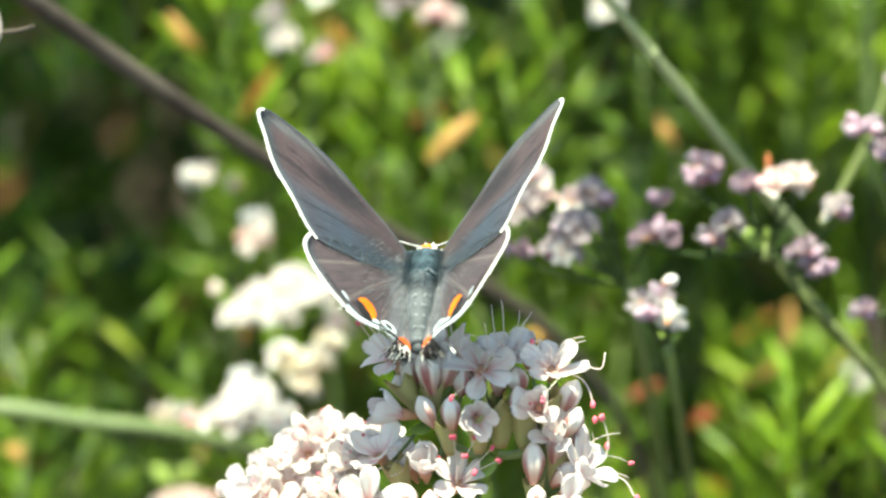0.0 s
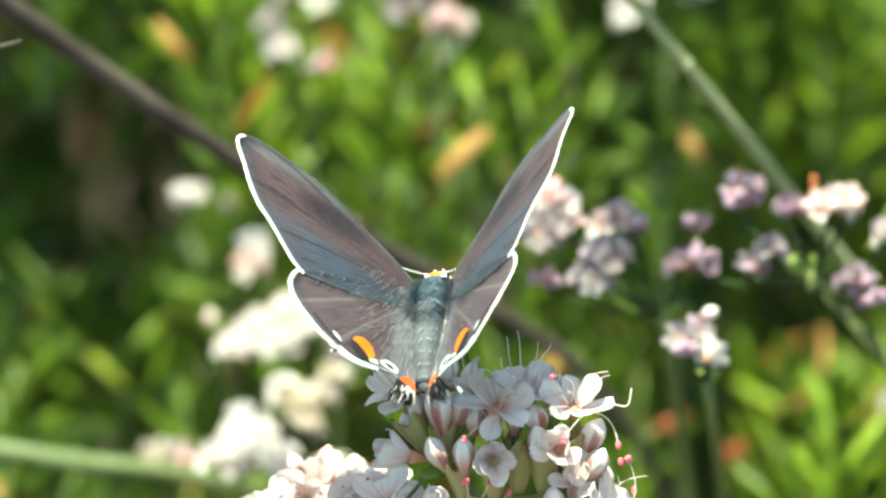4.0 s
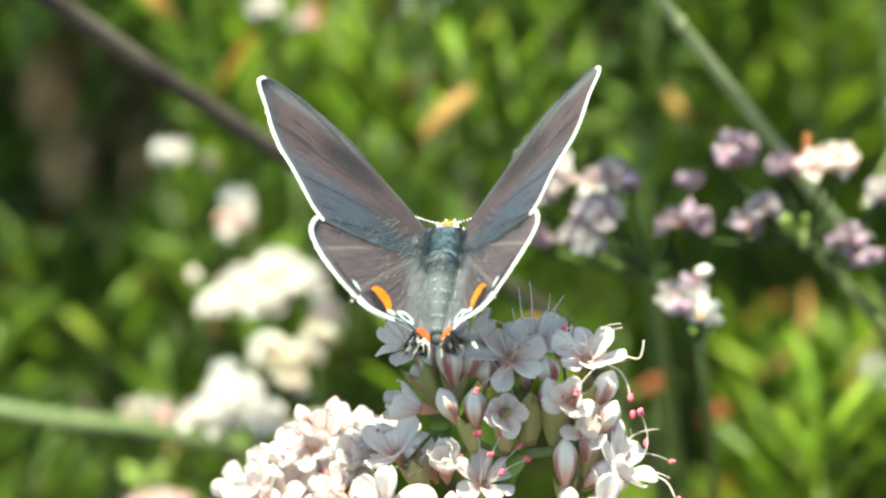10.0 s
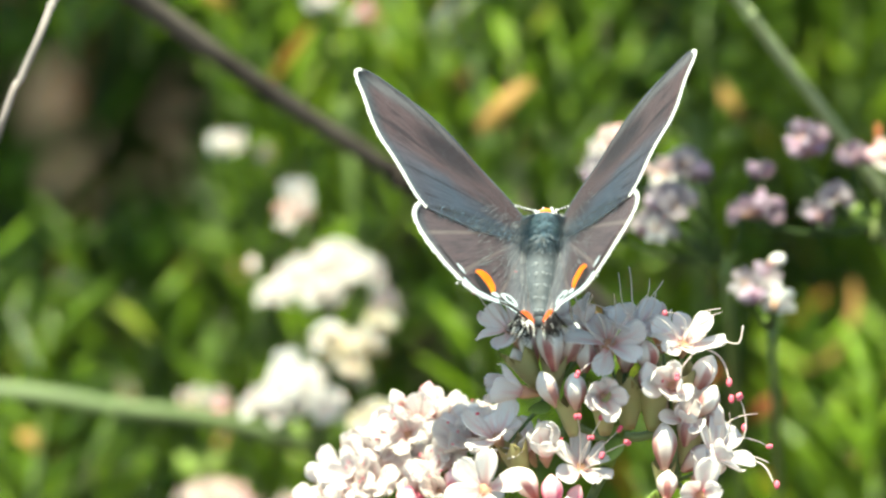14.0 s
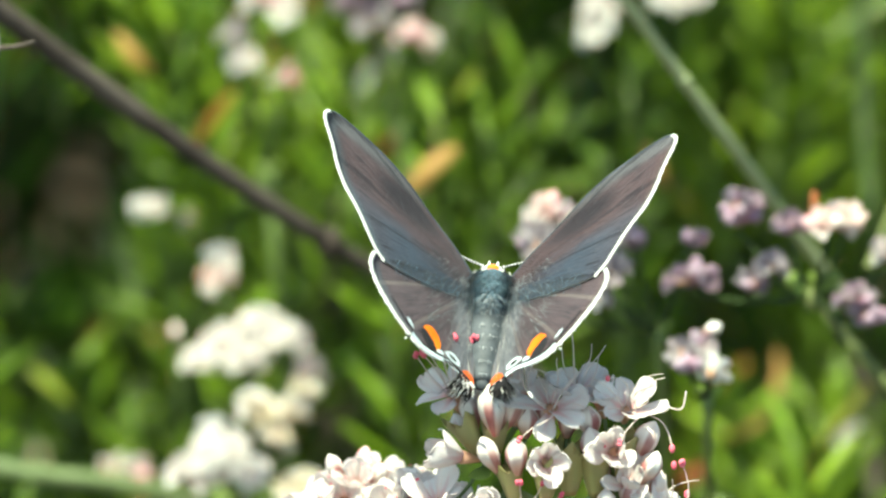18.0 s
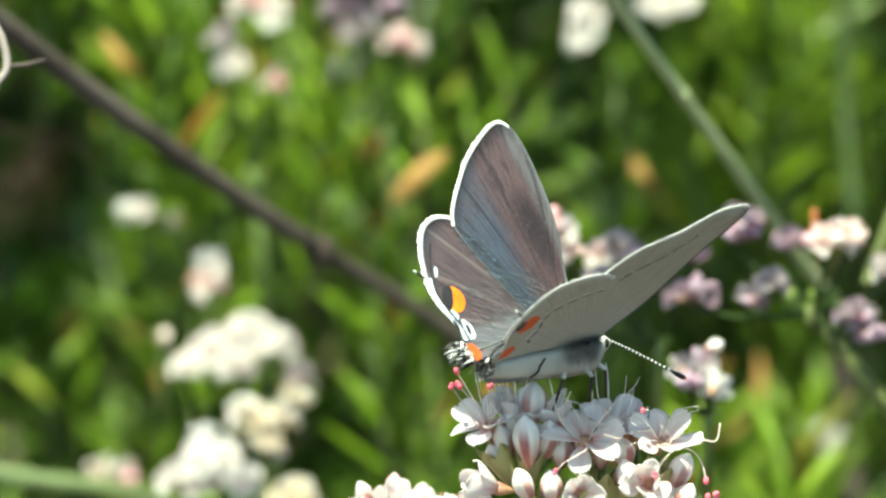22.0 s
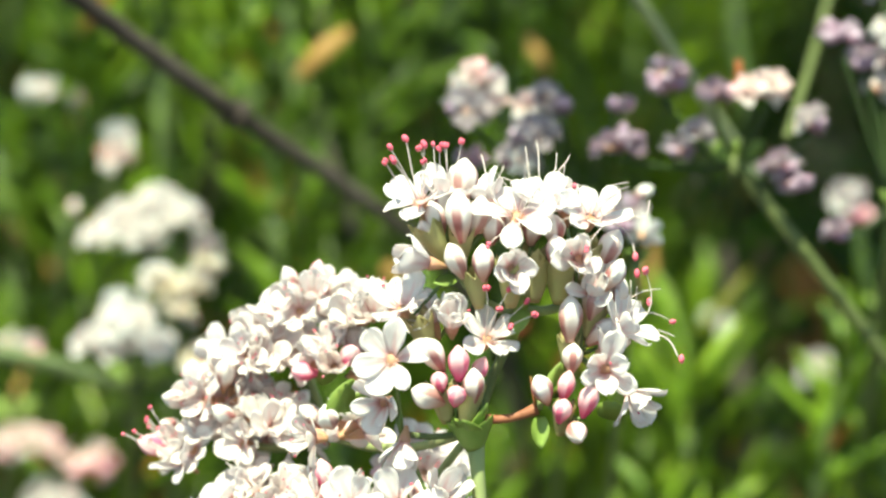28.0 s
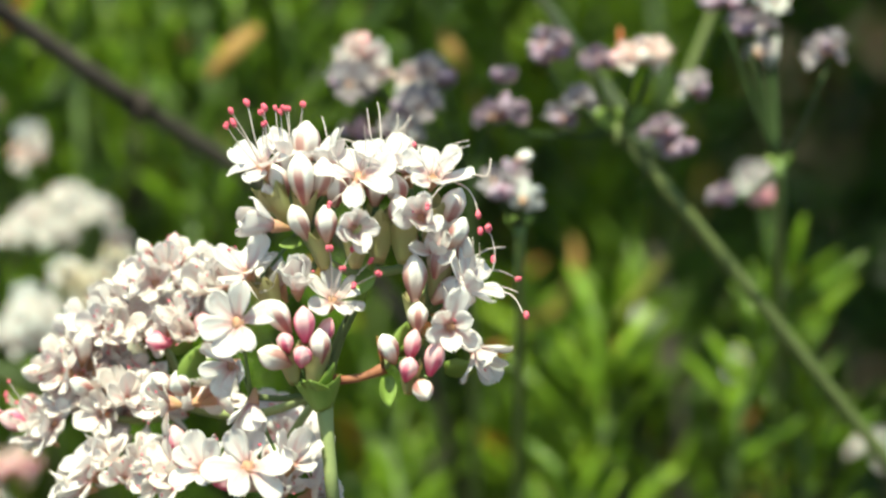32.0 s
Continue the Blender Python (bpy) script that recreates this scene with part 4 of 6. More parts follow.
def band(points, side, fore, lift, width):
    """A narrow line of scales along a wing."""
    line = smooth_line([(x, y, 0) for x, y in on_wing(points, fore)], 6)
    verts, faces = [], []
    for i, p in enumerate(line):
        way = (line[min(i + 1, len(line) - 1)] - line[max(i - 1, 0)]).normalized()
        out = Vector((-way.y, way.x, 0)) * width * 0.5
        for q in (p - out, p + out):
            verts.append((side * q.x, q.y, camber(q.x, q.y, fore) + lift))
    for i in range(len(line) - 1):
        a = 2 * i
        faces.append((a, a + 1, a + 3, a + 2))
    return verts, faces


def butterfly():
    bug = new("butterfly")
    bug.empty_display_size = 0.002
    tagged(bug, "grey hairstreak butterfly with white-fringed wings and orange spots", "butterfly")
    rng = random.Random(3)
    # thorax, abdomen and head; x to its right, y forwards, z up
    v, f = ball(0, 0.1, 1.0, 1.0, 10, 16, 1.42, 2.05, 1.12)
    place("thorax", mesh("thorax", v, f, THORAX), bug, None, "blue-grey furry thorax")
    pts, radii = [], []
    for i in range(29):
        t = i / 28
        ring = (i % 4) / 4
        pts.append((0, -1.0 - 6.6 * t, 0.45 - 0.1 * t - 0.6 * t * t))
        radii.append(1.4 * math.sin(math.pi * (0.40 + 0.47 * t)) ** 0.75 * (0.96 + 0.05 * ring))
    place("abdomen", mesh("abdomen", *tube(pts, radii, 16), ABDOMEN), bug, None, "grey ringed abdomen")
    place("abdomen_tip", mesh("abdomen_tip", *ball(0, -7.5, -0.25, 0.55, 6, 10, 1, 1.3, 0.9), ABDOMEN), bug)
    place("abdomen_side", mesh("abdomen_side", *tube([(x, y + 0.05, z - 0.28) for x, y, z in pts], [r * 1.03 for r in radii], 14), ABDOMEN_PALE), bug, None, "pale grey underside of the abdomen")
    place("belly", mesh("belly", *ball(0, 0.1, 0.55, 1.0, 10, 14, 1.5, 2.1, 1.25), BELLY), bug, None, "white furry underside")
    head = place("head", mesh("head", *ball(0, 2.35, 0.55, 0.78, 8, 12, 1.1, 0.85, 0.95), BELLY), bug, None, "pale furry head")
    place("crown", mesh("crown", *ball(0, 2.35, 1.08, 0.42, 6, 10, 1.2, 0.9, 0.55), MARK_ORANGE), head, None, "orange crown")
    for s in (-1, 1):
        place("eye", mesh("eye", *ball(s * 0.66, 2.55, 0.6, 0.42, 7, 10, 0.7, 0.9, 1.1), EYE), head, None, "dark eye ringed with white")
        ring = tube([(s * (0.74), 2.55 + 0.42 * math.cos(a), 0.6 + 0.5 * math.sin(a)) for a in [k * math.pi / 8 for k in range(17)]], 0.04, 5)
        place("eye_ring", mesh("eye_ring", *ring, FRINGE), head)
        place("palp", mesh("palp", *tube([(s * 0.25, 2.9, 0.35), (s * 0.3, 3.3, 0.3), (s * 0.3, 3.7, 0.45)], [0.16, 0.15, 0.05], 7), BELLY), head)
        # banded antenna with a dark club and an orange tip
        line = smooth_line([(s * 0.4, 2.5, 1.0), (s * 1.9, 3.3, 0.9), (s * 3.6, 4.8, 0.4), (s * 5.2, 6.5, -0.3)], 8)
        antenna = place("antenna", mesh("antenna", *tube(line[:-3], 0.07, 6), MARK_BLACK), bug, None, "black antenna with white rings")
        for k in range(1, len(line) - 5, 1):
            a, b = line[k], line[k].lerp(line[k + 1], 0.38)
            place("ring", mesh("ring", *tube([a, b], 0.082, 6), FRINGE), antenna)
        place("club", mesh("club", *tube(line[-5:], [0.1, 0.16, 0.19, 0.18, 0.12], 7), MARK_BLACK), antenna)
        place("tip", mesh("tip", *ball(*line[-1], 0.13, 4, 6), MARK_ORANGE), antenna)
        # three legs a side, each reaching down to the flowers
        for k, (y0, x1, y1) in enumerate(((1.5, 1.5, 2.4), (0.6, 2.1, 0.6), (-0.4, 1.7, -1.8))):
            knee = (s * x1, y1, -0.9)
            leg = place("leg", mesh("leg", *tube([(s * 0.4, y0, -0.4), knee], [0.2, 0.14], 6), BELLY), bug)
            foot = (s * (x1 + 0.25), y1 + 0.5 * (1 - k), -3.2)
            place("foot", mesh("foot", *tube([knee, Vector(knee).lerp(Vector(foot), 0.5), foot], [0.12, 0.1, 0.06], 6), MARK_BROWN), leg, None, "dark banded foot")
    # the inner rims of the hindwings, folded down along the body
    for s in (-1, 1):
        rows = []
        for k in range(13):
            y = 1.9 - 0.84 * k
            t = k / 12
            g = math.sin(math.pi * (0.3 + 0.52 * t)) ** 0.6
            rows.append([(s * x * g, y, z * g * (1.0 if z > 0 else 1.3 - 0.75 * t) + 0.35 - 0.15 * t * t + 0.05 * math.sin(k * 1.7)) for x, z in ((1.3, 1.15), (1.58, 0.6), (1.62, -0.1), (1.42, -0.85), (0.95, -1.5))])
        verts = [p for row in rows for p in row]
        faces = [(i * 5 + j, i * 5 + j + 5, i * 5 + j + 6, i * 5 + j + 1) for i in range(12) for j in range(4)]
        place("inner_fold", mesh("inner_fold", *both_sides((verts, faces), 0.05), WING_FOLD), bug, None, "pale grey folded inner rim of the hindwing")
        mark = smooth_line([(s * 1.50, -3.9, 1.0), (s * 1.66, -4.4, 0.5), (s * 1.66, -4.5, 0.0), (s * 1.5, -5.0, -0.45)], 4)
        place("dash", mesh("dash", *tube(mark, [0.03] + [0.075] * (len(mark) - 2) + [0.03], 6), MARK_BLACK), bug, None, "short black line on the folded rim")
    # hair over thorax, wing roots and abdomen
    def blade(base, tip, half, out):
        side = (tip - base).cross(out).normalized() * half
        return [tuple(base - side), tuple(base + side), tuple(tip)], [(0, 1, 2)]

    soft, pale, dark, ruff, white = [], [], [], [], []
    for k in range(3000):
        a = rng.uniform(-2.1, 2.1)
        y = rng.uniform(-1.9, 1.9)
        r = math.sqrt(max(0.05, 1 - (y / 2.05) ** 2))
        out = Vector((math.sin(a), 0, math.cos(a)))
        base = Vector((1.4 * r * math.sin(a), y + 0.1, 1.0 + 1.1 * r * math.cos(a)))
        way = (out * (rng.uniform(0.45, 1.0) if abs(a) > 0.75 else rng.uniform(0.35, 0.6)) + Vector((rng.uniform(-0.3, 0.3), -0.9, rng.uniform(-0.1, 0.1)))).normalized()
        edge = abs(a) > 0.75 or y < -1.0
        long = rng.uniform(0.8, 2.3) if edge else rng.uniform(0.3, 0.8)
        group = white if abs(a) > 1.08 else pale if edge and rng.random() < (0.45 if abs(a) < 1.15 else 1.0) else dark if not edge and rng.random() < 0.25 else soft
        group.append(blade(base, base + way * long + Vector((0.35 * math.sin(a), 0, 0)) * long, 0.03, out))
    for k in range(7):
        t = (4 * k + 3) / 28
        y, z = -1.0 - 6.6 * t, 0.45 - 0.1 * t - 0.6 * t * t
        r = 1.41 * math.sin(math.pi * (0.40 + 0.47 * t)) ** 0.75
        for j in range(10):
            a = rng.gauss(0.0, 0.32)
            out = Vector((math.sin(a), 0, math.cos(a)))
            base = Vector((r * math.sin(a), y + rng.uniform(-0.15, 0.1), z + r * math.cos(a)))
            ruff.append(blade(base, base + Vector((0.1 * math.sin(a), -rng.uniform(0.25, 0.6), 0.05)), 0.03, out))
    place("fur", mesh("fur", *join(soft), FUR), bug, None, "blue-grey body hair")
    place("fur", mesh("fur", *join(pale), FUR_PALE), bug, None, "long pale hair round the thorax")
    place("fur", mesh("fur", *join(white), BELLY), bug, None, "white hair on the flanks")
    place("fur", mesh("fur", *join(dark), FUR_DARK), bug, None, "dark hair on the back")
    place("abdomen_hair", mesh("abdomen_hair", *join(ruff), FUR_PALE), bug, None, "pale hair in rings round the abdomen")
    wings = {}
    for s, tag in ((-1, "left"), (1, "right")):
        fore = place("forewing", wing_sheet(FORE_EDGE, s, True), bug, None, "slate-grey forewing with a pale grey underside")
        place("fringe", mesh("fringe", *fringe_shape(FORE_EDGE, FORE_FRINGE, s, True, 0.22), FRINGE), fore, None, "white wing fringe")
        place("front_edge", mesh("front_edge", *tube([(s * p.x, p.y, camber(p.x, p.y, True) - 0.03) for p in stretch_of(FORE_EDGE, 0, 4.7)], 0.09, 6), ABDOMEN), fore)
        dashes = [((11.9, 4.9), (11.5, 4.1)), ((11.3, 3.8), (10.8, 3.0)), ((10.6, 2.7), (10.0, 1.9)), ((9.8, 1.6), (9.2, 0.8)), ((9.0, 0.5), (8.3, -0.2))]
        for a, b in dashes:
            place("dash", mesh("dash", *band([a, b], s, True, -0.09, 0.24), MARK_BROWN), fore)
            place("dash", mesh("dash", *band([(a[0] + 0.15, a[1]), (b[0] + 0.15, b[1])], s, True, -0.083, 0.1), FRINGE), fore)
        hind = place("hindwing", wing_sheet(HIND_EDGE, s, False), bug, None, "slate-grey hindwing with an orange spot and thin tails")
        place("fringe", mesh("fringe", *fringe_shape(HIND_EDGE, HIND_FRINGE, s, False, 0.30), FRINGE), hind, None, "white wing fringe")
        # upper side: orange eye-spot with a black pupil, pale marginal lines, orange lobe
        place("eye_spot", mesh("eye_spot", *patch([(3.25, -7.9), (3.2, -7.2), (3.75, -6.6), (4.5, -6.6), (5.0, -7.2), (4.4, -8.0)], s, False, 0.03), MARK_ORANGE), hind, None, "orange spot")
        place("pupil", mesh("pupil", *patch([(3.4, -8.1), (3.75, -7.65), (4.25, -7.4), (4.75, -7.2), (5.1, -7.35), (4.9, -7.95), (4.2, -8.25)], s, False, 0.045), MARK_BLACK), hind)
        place("margin_line", mesh("margin_line", *band([(1.3, -7.75), (2.4, -7.85), (3.6, -8.25), (4.9, -8.45), (6.0, -8.2), (7.2, -7.65), (8.2, -7.0)], s, False, 0.052, 0.11), MARK_BLACK), hind)
        for spot in ([(1.2, -7.6), (1.3, -7.1), (2.1, -7.0), (2.7, -7.5), (2.1, -7.7)], [(2.7, -7.85), (3.0, -7.6), (3.5, -7.95), (3.5, -8.1)], [(5.8, -8.0), (5.9, -7.8), (6.3, -7.55), (6.6, -7.6), (6.3, -7.85)]):
            place("margin_spot", mesh("margin_spot", *patch(spot, s, False, 0.035), MARK_PALE), hind, None, "pale blue-white margin spot")
        place("margin_line", mesh("margin_line", *band([(1.2, -8.0), (2.2, -8.05), (3.4, -8.45), (4.8, -8.7), (5.9, -8.45)], s, False, 0.04, 0.34), MARK_PALE), hind, None, "pale blue-white line along the rim")
        place("margin_spot", mesh("margin_spot", *patch([(1.5, -7.5), (1.7, -7.25), (2.3, -7.3), (2.1, -7.52)], s, False, 0.05), MARK_BLACK), hind)
        place("lobe_spot", mesh("lobe_spot", *patch([(-0.25, -8.6), (-0.2, -7.6), (0.35, -7.3), (0.95, -7.8), (0.8, -8.6)], s, False, 0.06), MARK_RED), hind, None, "orange-red lobe spot")
        place("lobe_tip", mesh("lobe_tip", *patch([(-0.25, -8.65), (0.3, -8.5), (0.75, -8.35), (0.9, -8.65), (0.3, -8.95)], s, False, 0.07), MARK_BLACK), hind)
        # under side: orange spots, black pupils and a broken dark line edged with white
        place("under_spot", mesh("under_spot", *patch([(3.7, -7.7), (3.9, -6.8), (4.8, -6.5), (5.5, -7.0), (5.3, -7.8)], s, False, -0.09), MARK_RED), hind, None, "orange-red underside spot")
        place("under_spot", mesh("under_spot", *patch([(0.9, -7.6), (1.0, -6.9), (1.7, -6.6), (2.2, -7.0), (1.9, -7.6)], s, False, -0.09), MARK_RED), hind)
        place("under_pupil", mesh("under_pupil", *patch([(4.1, -8.2), (4.3, -7.7), (5.0, -7.7), (5.2, -8.1), (4.7, -8.35)], s, False, -0.1), MARK_BLACK), hind)
        place("under_pupil", mesh("under_pupil", *patch([(0.2, -8.7), (0.3, -8.2), (0.8, -8.1), (1.0, -8.5), (0.6, -8.8)], s, False, -0.1), MARK_BLACK), hind)
        row = [(7.6, -2.6), (7.7, -3.6), (7.3, -4.6), (6.6, -5.4), (5.7, -6.0), (4.7, -6.1), (3.6, -5.7), (2.6, -6.1), (2.1, -5.5)]
        for a, b in zip(row, row[1:]):
            c = (a[0] * 0.85 + b[0] * 0.15, a[1] * 0.85 + b[1] * 0.15)
            e = (a[0] * 0.2 + b[0] * 0.8, a[1] * 0.2 + b[1] * 0.8)
            place("dash", mesh("dash", *band([c, e], s, False, -0.095, 0.22), MARK_BLACK if a[0] < 4 else MARK_BROWN), hind)
            place("dash", mesh("dash", *band([(c[0] + 0.1, c[1] - 0.12), (e[0] + 0.1, e[1] - 0.12)], s, False, -0.088, 0.17), FRINGE), hind)
        # tails: a long and a short thread, black with a white tip
        curl = [(3.0, -8.85, 0.0), (2.3, -9.25, 0.5), (1.4, -9.7, 0.8), (0.5, -10.2, 0.9)] if s < 0 else [(3.0, -8.85, 0.0), (3.0, -9.6, -0.2), (2.8, -10.4, -0.6), (3.0, -11.2, -1.1)]
        for pts, r in ((curl, 0.085), ([(6.4, -9.35, 0.0), (6.8, -9.9, 0.1), (7.1, -10.3, 0.25)], 0.07)):
            line = [(s * p.x, p.y, p.z) for p in smooth_line(pts, 5)]
            cut = len(line) - 4
            place("tail", mesh("tail", *tube(line[:cut + 1], r, 6), MARK_BLACK), hind, None, "thin black tail with a white tip")
            place("tail_tip", mesh("tail_tip", *tube(line[cut:], r * 1.15, 6), FRINGE), hind)
        # scales that fray at the anal corner
        tuft_of = []
        for k in range(190):
            b = Vector((rng.uniform(-0.35, 1.25), rng.uniform(-9.3, -8.75), rng.uniform(0.02, 0.14)))
            e = b + Vector((rng.uniform(-0.25, 0.55), -rng.uniform(0.5, 1.3), rng.uniform(-1.5, 0.1)))
            tuft_of.append(([(s * (b.x - 0.09), b.y, b.z), (s * (b.x + 0.09), b.y, b.z), (s * e.x, e.y, e.z)], [(0, 1, 2)]))
        place("frayed_fringe", mesh("frayed_fringe", *join(tuft_of[:34]), FRINGE), hind)
        place("frayed_fringe", mesh("frayed_fringe", *join(tuft_of[34:]), MARK_BLACK), hind)
        # long soft hair on the wing roots
        hair, dusky = [], []
        for k in range(620):
            b = Vector((0.2 + 4.8 * rng.random() ** 1.7, 0.4 - 7.0 * rng.random() ** 1.4, 0.0))
            b.z = camber(b.x, b.y, False) + 0.03
            fan = 0.25 + 0.16 * b.x
            e = b + Vector((fan * rng.uniform(0.5, 1.2), -1.0, rng.uniform(0.05, 0.3))) * rng.uniform(0.6, 1.5)
            (dusky if b.x > 2.0 and rng.random() < 0.5 else hair).append(([(s * (b.x - 0.016), b.y, b.z), (s * (b.x + 0.016), b.y, b.z), (s * e.x, e.y, e.z)], [(0, 1, 2)]))
        place("wing_hair", mesh("wing_hair", *join(hair), FUR_PALE), hind)
        place("wing_hair", mesh("wing_hair", *join(dusky), FUR_DARK), hind)
        hair = []
        for k in range(420):
            x = rng.uniform(1.0, 9.4)
            b = Vector((x, -0.9 - 0.20 * x + rng.uniform(-0.2, 1.0), 0.0))
            b.z = camber(b.x, b.y, True) + 0.03
            e = b + Vector((rng.uniform(0.2, 0.7), -rng.uniform(0.5, 1.1), rng.uniform(0.0, 0.18)))
            hair.append(([(s * (b.x - 0.014), b.y, b.z), (s * (b.x + 0.014), b.y, b.z), (s * e.x, e.y, e.z)], [(0, 1, 2)]))
        place("wing_hair", mesh("wing_hair", *join(hair[:160]), FUR), fore)
        place("wing_hair", mesh("wing_hair", *join(hair[160:]), FUR_DARK), fore)
        wings[tag] = (fore, hind, s)
    return bug, wings

# ---- leaves and shrub ----


def leaf_shape(length, width, curl, fold, n=7):
    """A narrow leaf along x: folded along its rib, rims rolled under, bowed."""
    verts, faces = [], []
    for i in range(n + 1):
        t = i / n
        half = 0.5 * width * max(0.10, math.sin(math.pi * min(0.985, 0.06 + 0.93 * t ** 1.25)) ** 0.75)
        z = curl * length * t * t
        for s, drop in ((-1, -0.05), (-0.7, fold), (0, 0), (0.7, fold), (1, -0.05)):
            verts.append((length * t, half * s, z + drop * width * math.sin(math.pi * (0.15 + 0.7 * t))))
    for i in range(n):
        for j in range(4):
            a = i * 5 + j
            faces.append((a, a + 5, a + 6, a + 1))
    return verts, faces


LEAF_SHAPES = [leaf_shape(8.5, 1.2, 0.08, 0.2), leaf_shape(11, 1.4, -0.12, 0.25), leaf_shape(7, 1.2, 0.2, 0.22), leaf_shape(12.5, 1.25, 0.03, 0.3), leaf_shape(9.5, 1.6, -0.2, 0.15)]
LEAF_MESHES = {mat.name: [mesh("leaf", *both_sides(s, 0.12), mat) for s in LEAF_SHAPES] for mat in (LEAF, LEAF_BRIGHT)}


def leafy_shoot(foot, top, mat, seed, gap=2.6, size=1.0):
    """A shoot with narrow leaves in bundles along it."""
    rng = random.Random(seed)
    u, v, w = foot
    label = "leafy buckwheat shoot with narrow bright green leaves" if mat is LEAF_BRIGHT else "leafy buckwheat shoot with narrow dark green leaves"
    shoot = thing("leafy_shoot", u, v, w, label, "shrub shoot", "leafy shoots of the shrub")
    way = Vector(top) - Vector(foot)
    sag = Vector((rng.uniform(-2, 2), 0, rng.uniform(-2, 2)))
    line = bend((0, 0, 0), way, sag, 8)
    stalk(shoot, line, [0.55 - 0.045 * i for i in range(9)], STEM_GREEN if rng.random() < 0.6 else BARK, "stem", 7)
    n = max(3, int(way.length / gap))
    for k in range(n):
        t = (k + 0.6) / n
        at = Vector((0, 0, 0)).lerp(way, t) + sag * math.sin(math.pi * t)
        for j in range(rng.choice((3, 3, 4))):
            a = k * 2.4 + j * 2.1 + rng.uniform(-0.4, 0.4)
            side = Vector((math.cos(a), 0, math.sin(a)))
            up = way.normalized()
            d = (side * rng.uniform(0.35, 1.0) + up * rng.uniform(0.5, 1.1)).normalized()
            q = d.to_track_quat("X", "Z").to_matrix().to_4x4()
            m = shift(*at) @ q @ turn(rng.uniform(-50, 50), "X") @ Matrix.Scale(size * rng.uniform(0.75, 1.15), 4)
            place("leaf", rng.choice(LEAF_MESHES[mat.name]), shoot, m)
    return shoot


def far_foliage(name, count, box, mat, seed, label, size=1.0, keep=None):
    """The mass of leaves deeper in the shrub, in one mesh."""
    rng = random.Random(seed)
    shapes = []
    for curl in (0.1, -0.15, 0.0):
        v, f = leaf_shape(9.5, 1.4, curl, 0.2, 4)
        keep3 = [i for i in range(len(v)) if i % 5 in (0, 2, 4)]
        rows = len(keep3) // 3
        shapes.append(([v[i] for i in keep3], [q for i in range(rows - 1) for q in ((i * 3, i * 3 + 3, i * 3 + 4, i * 3 + 1), (i * 3 + 1, i * 3 + 4, i * 3 + 5, i * 3 + 2))]))
    arrays = [np.array(s[0]) for s in shapes]
    verts, faces, n = [], [], 0
    made = 0
    while made < count:
        u, v, w = (rng.uniform(*b) for b in box)
        far = sum(abs((c - 0.5 * (b[0] + b[1])) / (0.5 * (b[1] - b[0]))) ** 2.6 for c, b in zip((u, v, w), box))
        lump = noise.noise((u * 0.03, v * 0.03, w * 0.02 + seed))
        if far > 1.0 + 0.5 * lump or keep and not keep(u, v, w, rng):
            continue
        k = rng.randrange(3)
        d = Vector((rng.gauss(0, 0.6), rng.uniform(0.1, 1.0), rng.gauss(0, 0.6))).normalized()
        m = (d.to_track_quat("X", "Z").to_matrix() @ Matrix.Rotation(rng.uniform(-0.9, 0.9), 3, "X")) * (size * rng.uniform(0.7, 1.25))
        p = arrays[k] @ np.array(m).T + np.array((u, v, w))
        verts.append(p)
        faces.extend(tuple(i + n for i in f) for f in shapes[k][1])
        n += len(p)
        made += 1
    me = mesh(name, [tuple(p) for p in np.concatenate(verts)], faces, mat)
    ob = new(name, me)
    ob.matrix_basis = VIEW
    return tagged(ob, label, "foliage", "", "stuff")


def ground():
    """Soil that reaches the horizon, finer near the shrub."""
    verts, faces = [], []
    rings = [0.0, 0.1, 0.2, 0.35, 0.5, 0.7, 1.0, 1.4, 2, 3, 5, 9, 20, 60, 200, 900, 3000]
    k = 48
    for r in rings:
        for j in range(k):
            a = 2 * math.pi * j / k
            x, y = r * math.cos(a), r * math.sin(a) + 0.4
            z = 0.03 * noise.noise((x * 3, y * 3, 0)) * min(1, r) if r < 20 else 0.0
            verts.append((x * 1000, y * 1000, z * 1000 - 10))
    for i in range(len(rings) - 1):
        for j in range(k):
            a, b = i * k + j, i * k + (j + 1) % k
            faces.append((a, a + k, b + k, b))
    ob = new("ground", mesh("ground", verts, faces, SOIL))
    return tagged(ob, "dry brown soil under the shrub", "ground", "", "structure")


ground()

# ---- the plants in their places ----
head = flower_head()
bug, wings = butterfly()
# the lens stays focused on the flower head
cam.data.dof.focus_object = head

far_head((27.5, 10.8, -64), (87, -64, -100), [
    (21.9, 16.5, -64, 2.0, 9, "mauve"), (25.8, 15.8, -64, 1.3, 5, "mauve"), (28.6, 15.8, -61, 1.7, 7, "pink"), (30.0, 16.2, -61, 1.2, 4, "pink"), (33.4, 13.6, -64, 1.4, 5, "pale"),
    (24.3, 12.7, -61, 1.3, 5, "pale"), (22.9, 11.4, -62, 1.2, 4, "mauve"), (18.4, 11.7, -61, 1.8, 8, "mauve"), (31.0, 10.1, -61, 1.6, 6, "mauve"), (31.8, 8.8, -61, 1.4, 5, "mauve")],
    "fading buckwheat flower head with white and mauve tufts", 1, STEM_MID, 0.54)
